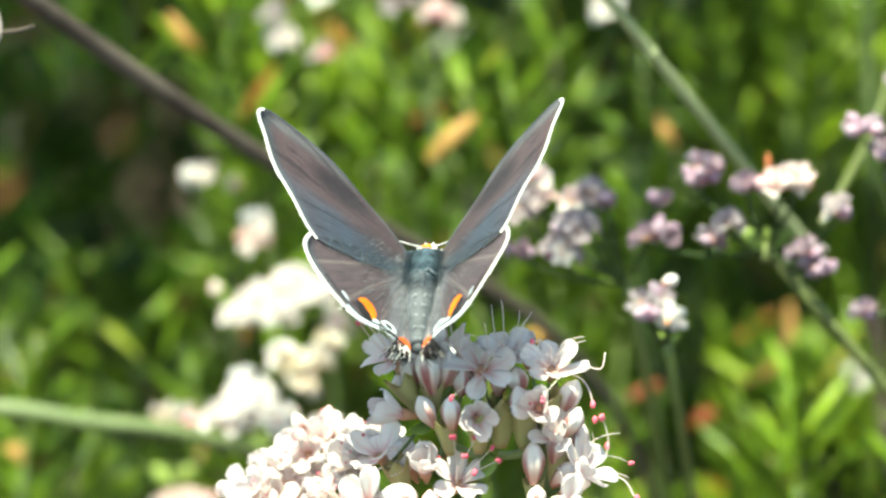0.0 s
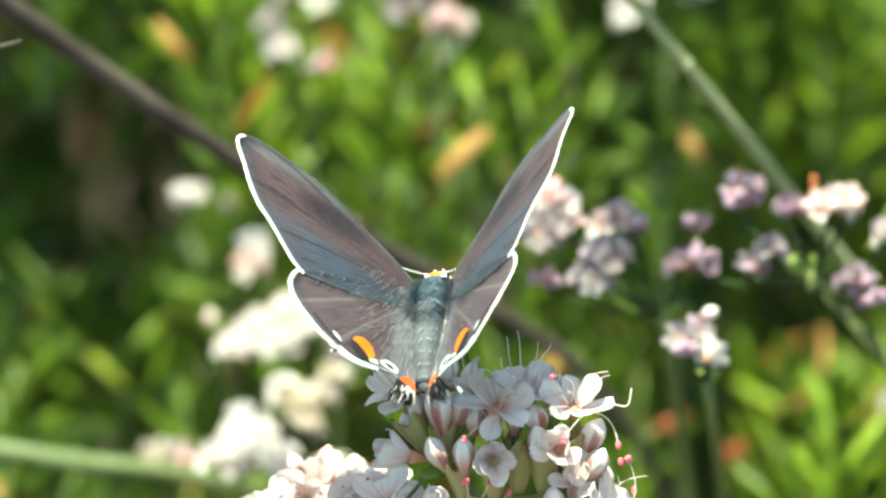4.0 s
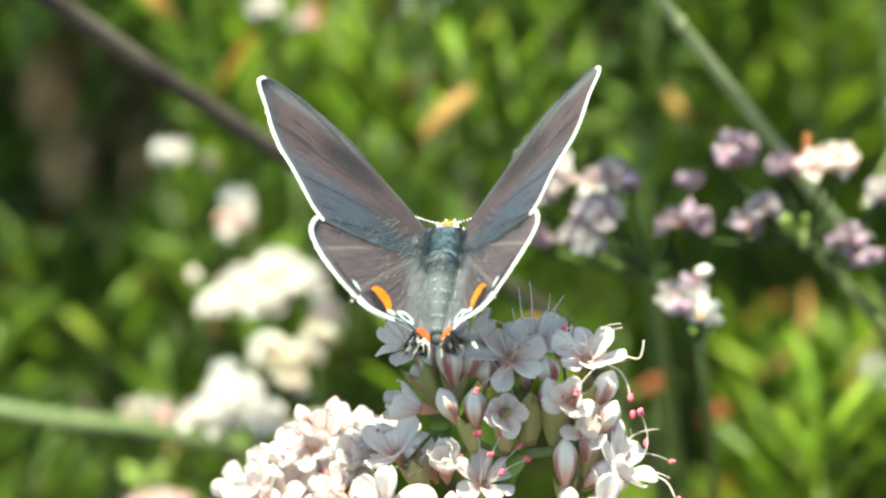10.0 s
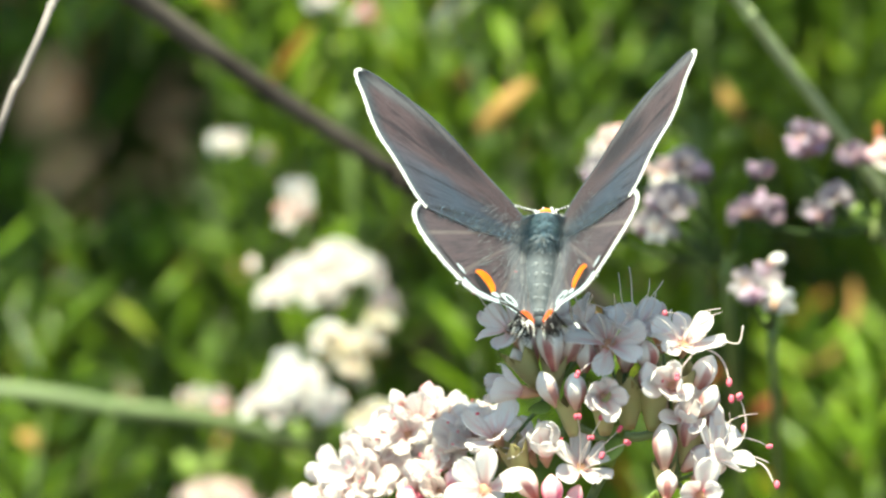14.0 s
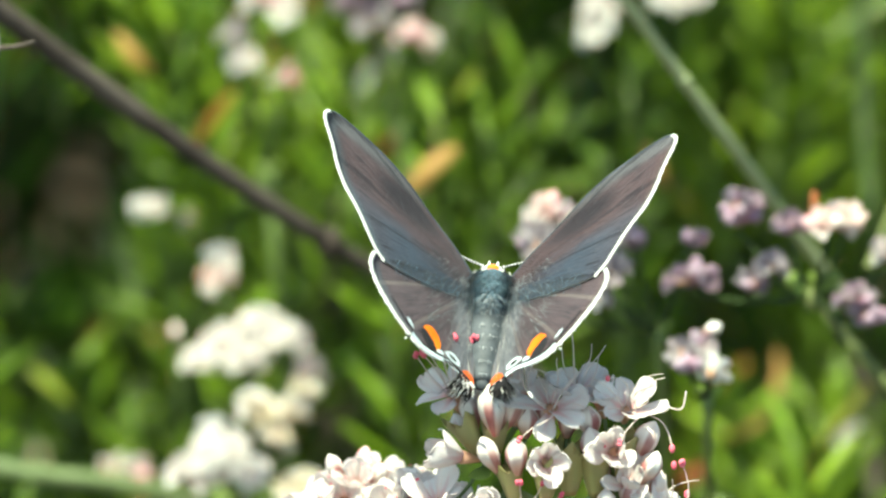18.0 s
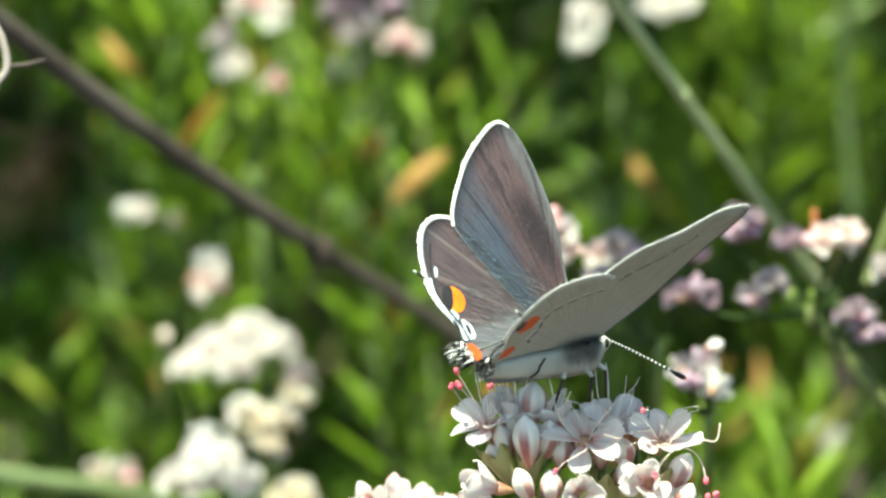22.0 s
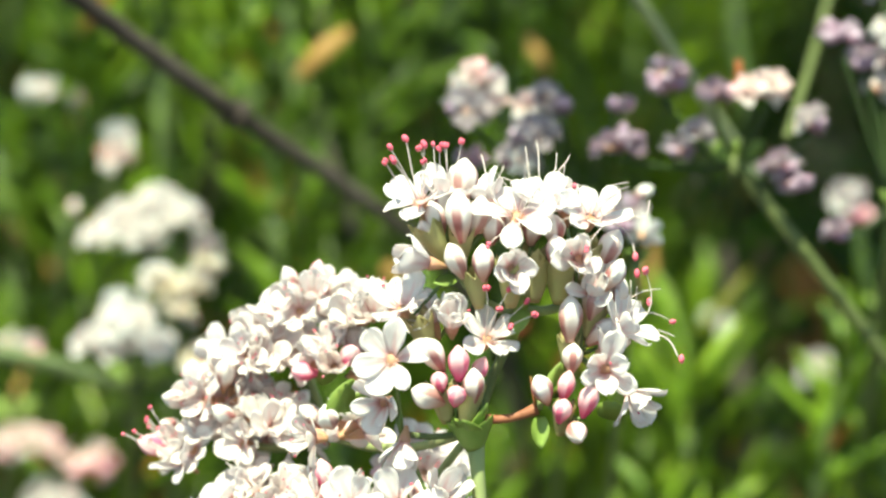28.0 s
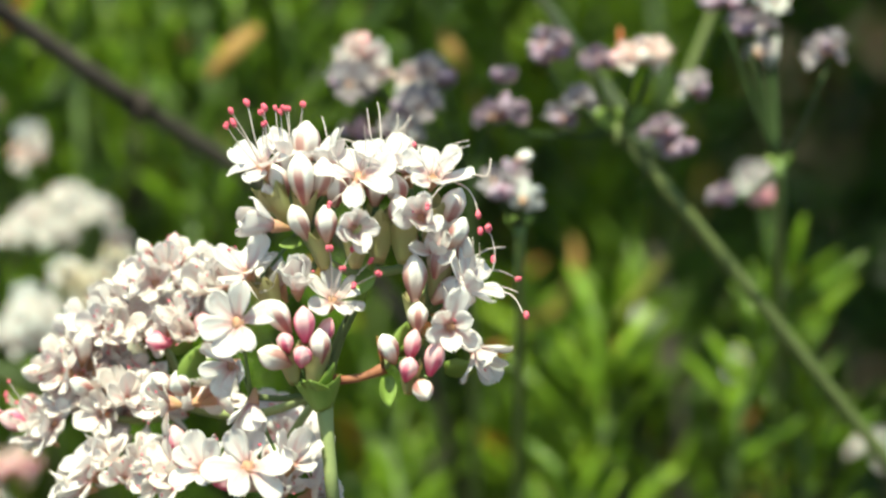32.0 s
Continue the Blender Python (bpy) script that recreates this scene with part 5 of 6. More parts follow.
far_head((16.0, 8.0, -66), (20, -60, -260), [
    (7.6, 16.6, -64, 1.9, 9, "pink"), (6.6, 14.4, -63, 1.7, 8, "pale"), (8.6, 15.0, -64, 1.3, 5, "pink"), (11.3, 14.8, -64, 0.7, 2, "pink"), (12.7, 15.5, -64, 1.1, 4, "pale"), (14.2, 15.0, -64, 1.3, 5, "mauve"),
    (18.2, 15.0, -64, 0.95, 3, "mauve"), (11.6, 12.2, -60, 1.9, 9, "pale"), (10.6, 10.4, -60, 1.7, 7, "pale"), (7.3, 10.6, -62, 1.3, 4, "mauve")],
    "buckwheat flower head with white and greyish mauve tufts", 2, STEM_GREEN, 0.4)
far_head((19.4, 3.0, -56), (22, -60, -240), [
    (18.9, 6.9, -53, 1.1, 3, "mauve"), (18.0, 5.3, -52, 1.1, 3, "mauve"), (19.5, 4.8, -52, 0.6, 1, "white"), (17.4, 6.3, -53, 0.9, 2, "pale"), (19.4, 7.9, -53, 0.6, 1, "white")],
    "small lilac buckwheat flower head with white tufts", 12, STEM_GREEN, 0.36)
far_head((40.0, 8.0, -66), (48, -50, -260), [
    (35.6, 20.5, -64, 1.6, 7, "mauve"), (37.4, 18.5, -64, 1.3, 4, "mauve"), (39.6, 20.6, -66, 1.3, 5, "white"), (39.2, 18.8, -66, 1.0, 4, "pale"), (38.6, 16.8, -66, 1.2, 4, "pale"), (43.9, 16.6, -66, 1.5, 5, "pale"),
    (39.1, 24.2, -66, 1.4, 5, "mauve"), (35.5, 5.3, -64, 1.0, 3, "mauve")], "buckwheat flower head with fading mauve tufts", 3, STEM_GREEN, 0.4)
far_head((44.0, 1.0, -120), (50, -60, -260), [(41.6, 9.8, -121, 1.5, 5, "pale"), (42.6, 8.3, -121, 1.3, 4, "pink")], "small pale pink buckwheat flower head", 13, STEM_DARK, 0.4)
far_head((-17.0, -6.0, -130), (-20, -90, -280), [
    (-18.4, 6.9, -126, 2.0, 14, "white"), (-15.4, 7.9, -126, 2.1, 14, "white"), (-13.2, 7.6, -126, 1.4, 7, "white"), (-20.4, 5.8, -125, 1.5, 8, "white"), (-16.4, 6.0, -125, 1.7, 9, "white"), (-11.2, 5.2, -124, 0.9, 3, "pale"), (-22.4, 8.4, -126, 0.8, 2, "white"),
    (-15.4, 1.9, -114, 1.5, 7, "cream"), (-12.6, 1.6, -114, 1.4, 6, "cream"), (-13.8, -0.4, -114, 1.2, 4, "cream"), (-11.2, 3.4, -114, 0.8, 2, "cream"), (-18.4, -1.6, -109, 2.6, 16, "white"),
    (-20.6, -3.4, -110, 2.2, 10, "white"), (-16.4, -3.4, -109, 2.0, 9, "white"), (-11.8, -4.6, -108, 2.0, 9, "cream")], "white buckwheat flower head in full bloom", 4, STEM_MID, 0.5)
far_head((-27.0, -9.0, -140), (-32, -90, -290), [
    (-28.0, -3.0, -138, 0.9, 3, "cream"), (-25.4, -3.4, -137, 0.8, 2, "pink"), (-25.6, -12.0, -138, 3.0, 14, "pink"), (-20.4, -13.4, -138, 2.6, 11, "pink"), (-23.5, -16.5, -138, 2.6, 11, "white")],
    "pinkish buckwheat flower head low in the shrub", 5, STEM_MID, 0.5)
far_head((-22.5, 8.0, -150), (-30, -80, -300), [
    (-25.2, 18.9, -146, 0.9, 2, "white"), (-23.6, 18.8, -146, 0.8, 1, "white"), (-21.4, 18.2, -146, 0.5, 1, "pale"), (-18.6, 14.3, -126, 0.9, 2, "white"), (-20.0, 13.2, -126, 0.8, 1, "white"), (-18.8, 12.6, -126, 0.7, 2, "pink")],
    "small white buckwheat flower head", 6, STEM_GREEN, 0.4)
far_head((-15.0, 22.0, -146), (-12, -70, -200), [
    (-15.6, 36.4, -142, 1.6, 6, "pink"), (-13.9, 35.6, -142, 1.4, 5, "white"), (-17.0, 31.2, -142, 1.1, 4, "white"), (-17.9, 33.4, -142, 0.9, 3, "pale"), (-13.4, 29.8, -142, 0.8, 2, "pink")], "pinkish white buckwheat flower head", 7, STEM_GREEN, 0.4)
far_head((-4.0, 26.0, -146), (4, -70, -200), [
    (-7.6, 36.0, -142, 1.7, 7, "mauve"), (-6.6, 34.4, -142, 1.5, 6, "pale"), (-2.7, 33.1, -140, 1.5, 6, "pink"), (-3.9, 36.4, -141, 0.9, 3, "mauve"), (-7.4, 38.6, -141, 1.6, 6, "white")],
    "fading buckwheat flower head with a mauve tuft", 8, STEM_GREEN, 0.4)
far_head((14.0, 24.0, -150), (18, -70, -200), [
    (12.6, 35.8, -142, 0.9, 4, "white"), (12.4, 34.2, -142, 0.75, 3, "white"), (12.2, 33.0, -142, 0.5, 1, "white"), (16.0, 38.4, -141, 1.3, 5, "white"), (18.4, 36.6, -141, 1.2, 5, "white"), (20.8, 36.8, -141, 1.0, 4, "white")], "sparse white buckwheat flower head", 9, STEM_GREEN, 0.4)
far_head((34.0, -22.0, -205), (36, -90, -320), [
    (22.5, -11.5, -230, 2.6, 12, "white"), (35.0, 0.2, -172, 1.0, 3, "white"), (35.0, -0.9, -172, 1.0, 3, "white"), (44.2, -4.1, -170, 1.8, 8, "white")],
    "white buckwheat flower head in the lower shrub", 10, STEM_GREEN, 0.4)
far_head((51.0, -22.0, -150), (50, -90, -300), [(53.0, -13.0, -142, 2.4, 10, "white")],
    "single white buckwheat tuft on a thin stem", 11, STEM_GREEN, 0.4)


def long_stem(name, points, radii, mat, label):
    u, v, w = points[0]
    ob = thing(name, u, v, w, label, "stem")
    line = smooth_line([(a - u, b - v, c - w) for a, b, c in points], 6)
    r = [radii[0] + (radii[1] - radii[0]) * i / (len(line) - 1) for i in range(len(line))]
    stalk(ob, line, r, mat, "stem", 10)
    p, q = line[len(line) // 2], line[len(line) // 2 + 1]
    stalk(ob, [p, p.lerp(q, 0.3), p.lerp(q, 0.6)], [r[0], r[0] * 1.3, r[0]], mat, "node", 10)
    return ob


twig = long_stem("woody_twig", [(-50, 44.9, -58), (-40, 36.8, -69), (-30, 29.2, -79.5), (-20, 22.1, -90), (-10, 15.7, -101), (0, 9.8, -112), (8, 4.2, -120), (14, -4, -130), (18, -16, -150)], (1.0, 0.45), BARK, "dark grey-brown woody twig slanting through the shrub")
dead_twig = long_stem("dead_twig", [(-36, 45, -24), (-34.9, 37.2, -25), (-33.7, 31.6, -25), (-32.8, 29.5, -25), (-32.5, 27.6, -25), (-33.3, 26.3, -25), (-34.2, 24.0, -25), (-35.6, 21.0, -26), (-37.6, 16.1, -27), (-50, -20, -40), (-90, -425, -100)], (0.30, 0.26), BARK_PALE, "bare whitish dead twig with a short side spur")
stalk(dead_twig, [(36 - 32.5, -45 + 27.7, -1), (36 - 31.2, -45 + 27.8, -1), (36 - 29.8, -45 + 28.2, -2)], [0.2, 0.18, 0.15], BARK, "spur")
long_stem("flower_stem", [(4.4, 44.0, -50.5), (9.2, 38.0, -57.5), (14.1, 32.0, -65), (21.4, 23.0, -76), (28.7, 14.0, -87), (31.5, 10.5, -91)], (0.44, 0.5), STEM_LIGHT, "pale green leafless flower stem")
long_stem("flower_stem", [(12.2, 34.4, -62.3), (8.0, 35.0, -66), (0, 35.0, -72), (-10, 38.0, -78)], (0.18, 0.14), STEM_GREEN, "thin green side stem")
long_stem("flower_stem", [(-60, -0.5, -122), (-41.0, -2.0, -120), (-33.6, -3.2, -120), (-25.5, -4.2, -122), (-17.5, -6.5, -128)], (0.8, 0.66), STEM_PALE, "pale green stem lying across the shrub")
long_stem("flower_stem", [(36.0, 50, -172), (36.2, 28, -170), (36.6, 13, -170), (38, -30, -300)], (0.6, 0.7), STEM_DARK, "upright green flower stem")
long_stem("flower_stem", [(41.0, 45, -100), (38.6, 30, -98), (36.6, 22, -94), (32.0, 13.0, -70)], (0.35, 0.35), STEM_MID, "upright green flower stem")


long_stem("woody_twig", [(36.5, 7.1, -180), (37.4, -0.8, -180), (38.5, -13.7, -180), (40.0, -40.0, -190)], (0.75, 1.1), BARK, "upright dark brown woody twig in the shade")


long_stem("flower_stem", [(27.9, 15.6, -63), (27.7, 17.0, -63), (27.6, 18.6, -63)], (0.5, 0.2), LEAF_RED_PALE, "short orange-red shoot tip")


def dry_leaf(points, width, mat, label):
    """A single dead leaf hanging in the shrub, curved along a line of points."""
    u, v, w = points[0]
    ob = thing("dry_leaf", u, v, w, label, "dead leaf", "dead leaves")
    line = smooth_line([(a - u, b - v, c - w) for a, b, c in points], 5)
    verts, faces = [], []
    n = len(line)
    for i, p in enumerate(line):
        way = (line[min(i + 1, n - 1)] - line[max(i - 1, 0)]).normalized()
        side = way.cross(Vector((0, 0.25, 1))).normalized()
        half = 0.5 * width * math.sin(math.pi * (0.08 + 0.86 * i / (n - 1))) ** 0.7
        for s in (-1, 0, 1):
            verts.append(tuple(p + side * half * s + Vector((0, 0, 0.25 * half * abs(s)))))
    for i in range(n - 1):
        a = i * 3
        faces += [(a, a + 3, a + 4, a + 1), (a + 1, a + 4, a + 5, a + 2)]
    place("blade", mesh("blade", *both_sides((verts, faces), 0.12), mat), ob)
    return ob


dry_leaf([(-3.6, 19.8, -134), (-1.6, 22.0, -133), (0.8, 24.0, -134)], 1.6, LEAF_DRY, "dead orange-tan leaf among green leaves")
dry_leaf([(28.6, 7.4, -166), (28.7, 5.2, -165), (27.8, 2.5, -164), (26.4, 0.8, -164), (23.8, -0.2, -165)], 0.9, LEAF_DRY, "curled dead tan leaf")
dry_leaf([(28, -6.0, -150), (28.5, -9.0, -149), (28.2, -12.5, -150)], 1.4, LEAF_RED, "dead red-brown leaf in the shade")
dry_leaf([(4.5, 4.2, -150), (5.5, 4.1, -149), (6.6, 3.6, -150)], 1.5, LEAF_DRY, "small dead orange leaf among green")
dry_leaf([(13.5, -1.7, -150), (15.3, -0.9, -149), (16.9, -0.1, -150)], 1.2, LEAF_RED, "dead red-brown leaf in the shade")
dry_leaf([(19.6, -4.3, -150), (20.8, -3.3, -149), (21.8, -2.5, -150)], 1.5, LEAF_RED, "dead red-brown leaf in the shade")
dry_leaf([(-43.5, -6.0, -150), (-41.0, -6.4, -149), (-39.5, -7.5, -150)], 2.0, LEAF_DRY, "dead orange leaf near the soil")
dry_leaf([(18.6, 21.2, -150), (17.6, 22.8, -149), (16.8, 24.4, -150)], 1.1, LEAF_DRY, "small dead orange leaf among green")
dry_leaf([(-28.0, 34.0, -150), (-26.4, 31.8, -149), (-25.0, 30.6, -150)], 1.2, LEAF_DRY, "small dead orange leaf among green")

# leafy shoots behind the flower heads, thinner where the shaded gaps are
rng = random.Random(21)


def gap_here(u, v):
    """The shaded hollows of the shrub."""
    return ((u + 38) / 14) ** 2 + ((v - 21) / 10) ** 2 < 1 or ((u + 6) / 5) ** 2 + ((v - 33) / 8) ** 2 < 1 or ((u - 34) / 10) ** 2 + ((v + 4) / 6) ** 2 < 1 or ((u - 58) / 14) ** 2 + ((v - 12) / 30) ** 2 < 1 or ((u + 10) / 8) ** 2 + ((v + 3) / 6) ** 2 < 1


def in_hollow(u, v, w):
    """Deeper hollows between the shoots, widening with the depth."""
    f = 845 / (665 - w)
    x, y = u * f, 12 + (v - 12) * f
    return any(((x - a) / c) ** 2 + ((y - b) / d) ** 2 < 1 for a, b, c, d in ((-39.5, 22, 10, 8.5), (-35.5, 2.2, 8, 3.2), (18.5, -2.8, 5, 4), (-12, 0.8, 4, 4)))


made = 0
while made < 100:
    u, v = rng.uniform(-52, 60), rng.uniform(-24, 44)
    w = rng.uniform(-215, -140)
    if ((u + 17) / 10) ** 2 + ((v - 2) / 14) ** 2 < 1 or v > 22 and -24 < u < 20 or u > 16 and v > 8 or u > 20 and v > -8:
        w -= 62
    lean = rng.uniform(-6, 6)
    if gap_here(u, v + 9) or gap_here(u, v + 3) or gap_here(u, v - 4) or u > 26 and v > 2 and rng.random() < 0.55:
        continue
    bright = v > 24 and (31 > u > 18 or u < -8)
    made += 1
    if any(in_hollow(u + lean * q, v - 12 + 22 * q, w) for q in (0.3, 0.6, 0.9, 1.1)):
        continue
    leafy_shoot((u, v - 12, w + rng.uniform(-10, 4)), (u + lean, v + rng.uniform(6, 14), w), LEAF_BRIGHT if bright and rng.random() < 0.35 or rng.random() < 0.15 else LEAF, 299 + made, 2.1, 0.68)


for k in range(29):
    u, v, w = rng.uniform(-46, 16), rng.uniform(-20, 24), rng.uniform(-200, -150)
    if gap_here(u, v + 8) or gap_here(u, v + 2) or gap_here(u, v - 4) or any(in_hollow(u, v + q, w) for q in (-6, 0, 6, 10)):
        continue
    leafy_shoot((u, v - 10, w - 8), (u + rng.uniform(-7, 7), v + rng.uniform(4, 11), w), LEAF_BRIGHT if rng.random() < 0.3 else LEAF, 700 + k, 2.2, 0.7)


for k in range(12):
    u, v, w = rng.uniform(10, 48), rng.uniform(-26, -9), rng.uniform(-240, -185)
    if in_hollow(u, v + 3, w) or in_hollow(u, v, w):
        continue
    leafy_shoot((u, v - 9, w - 8), (u + rng.uniform(-6, 6), v + rng.uniform(4, 10), w), LEAF, 850 + k, 2.2, 0.75)
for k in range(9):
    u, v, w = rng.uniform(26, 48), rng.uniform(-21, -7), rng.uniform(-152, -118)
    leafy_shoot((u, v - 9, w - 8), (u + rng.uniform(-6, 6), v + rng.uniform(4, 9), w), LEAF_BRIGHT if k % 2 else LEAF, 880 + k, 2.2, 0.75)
for k in range(9):
    u, v, w = rng.uniform(-33, -17), rng.uniform(-6, 14), rng.uniform(-215, -170)
    if in_hollow(u, v + 3, w) or in_hollow(u, v - 3, w):
        continue
    leafy_shoot((u, v - 9, w - 8), (u + rng.uniform(-6, 6), v + rng.uniform(4, 10), w), LEAF, 800 + k, 2.2, 0.7)


for k in range(4):
    u, v, w = rng.uniform(-44, -33), rng.uniform(3, 9), rng.uniform(-200, -170)
    leafy_shoot((u, v - 9, w - 8), (u + rng.uniform(-6, 6), v + rng.uniform(2, 5), w), LEAF, 780 + k, 2.2, 0.7)


# patches that read as sunlit through the brighter leaf colour
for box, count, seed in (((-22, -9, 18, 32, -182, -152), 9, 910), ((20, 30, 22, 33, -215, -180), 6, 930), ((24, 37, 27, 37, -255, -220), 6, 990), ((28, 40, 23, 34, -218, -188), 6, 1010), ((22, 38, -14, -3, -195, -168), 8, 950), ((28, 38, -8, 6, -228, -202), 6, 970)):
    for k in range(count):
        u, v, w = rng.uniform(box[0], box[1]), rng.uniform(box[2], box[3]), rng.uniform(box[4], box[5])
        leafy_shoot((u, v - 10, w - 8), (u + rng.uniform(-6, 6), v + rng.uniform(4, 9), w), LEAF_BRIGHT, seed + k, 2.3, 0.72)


def keep_far(u, v, w, rng):
    if u > 55 and w > -420:
        return rng.random() < 0.2
    f = 845 / (665 - w)
    return not (gap_here(u * f, 12 + (v - 12) * f) or in_hollow(u, v, w)) or rng.random() < (0.02 if w > -420 else 0.4 if u < 0 else 0.65)


# deeper leaves, with their shade already in the leaf colour
far_foliage("foliage", 12000, ((-105, 115), (-90, 90), (-435, -235)), LEAF_FAR_SHADED, 5, "dense green foliage deeper in the shrub", 1.0, keep_far)
# unseen leaf masses, added overhead to cast shade on the shrub
far_foliage("foliage", 5500, ((38, 140), (46, 92), (-345, -100)), LEAF_FAR_SHADED, 8, "unseen overhanging foliage added to shade the shrub", 1.8)
far_foliage("foliage", 320, ((-2, 24), (50, 80), (-250, -150)), LEAF_FAR_SHADED, 12, "unseen overhanging foliage added to shade the shrub", 1.8)
far_foliage("foliage", 600, ((-85, -34), (54, 100), (-330, -120)), LEAF_FAR_SHADED, 9, "unseen overhanging foliage added to shade the shrub", 1.8)
far_foliage("foliage", 85, ((-2, 16), (43, 60), (-60, -26)), LEAF_FAR_SHADED, 14, "unseen overhanging foliage added to shade the shrub", 1.0)
far_foliage("foliage", 190, ((37, 62), (50, 68), (-76, -28)), LEAF_FAR_SHADED, 15, "unseen overhanging foliage added to shade the shrub", 1.2)
far_foliage("foliage", 9000, ((-240, 260), (86, 190), (-820, -300)), LEAF_FAR_SHADED, 10, "unseen overhanging foliage added to shade the shrub's back", 3.0)
far_foliage("foliage", 12000, ((-240, 260), (-210, 130), (-800, -400)), LEAF_FAR_SHADED, 6, "shaded foliage at the back of the shrub", 2.4, keep_far)

# ---- what moves ----


def body_frame(front, up):
    """Turns the butterfly's axes (right, head, back) into the plan's tilted axes."""
    f, u = Vector(front).normalized(), Vector(up)
    u = (u - f * u.dot(f)).normalized()
    r = f.cross(u)
    return Matrix(((r.x, f.x, u.x, 0), (r.y, f.y, u.y, 0), (r.z, f.z, u.z, 0), (0, 0, 0, 1)))


def wing_pose(s, lift, sweep):
    return shift(s * 0.8, 0, 0.8) @ turn(-s * lift, "Y") @ turn(s * sweep, "Z")


def sway_pose(u, v):
    return VIEW @ shift(u, v, 0)


def perch(u, v, w, front, up):
    return VIEW @ shift(u, v, w) @ body_frame(front, up) @ shift(0, 0, -1.2)


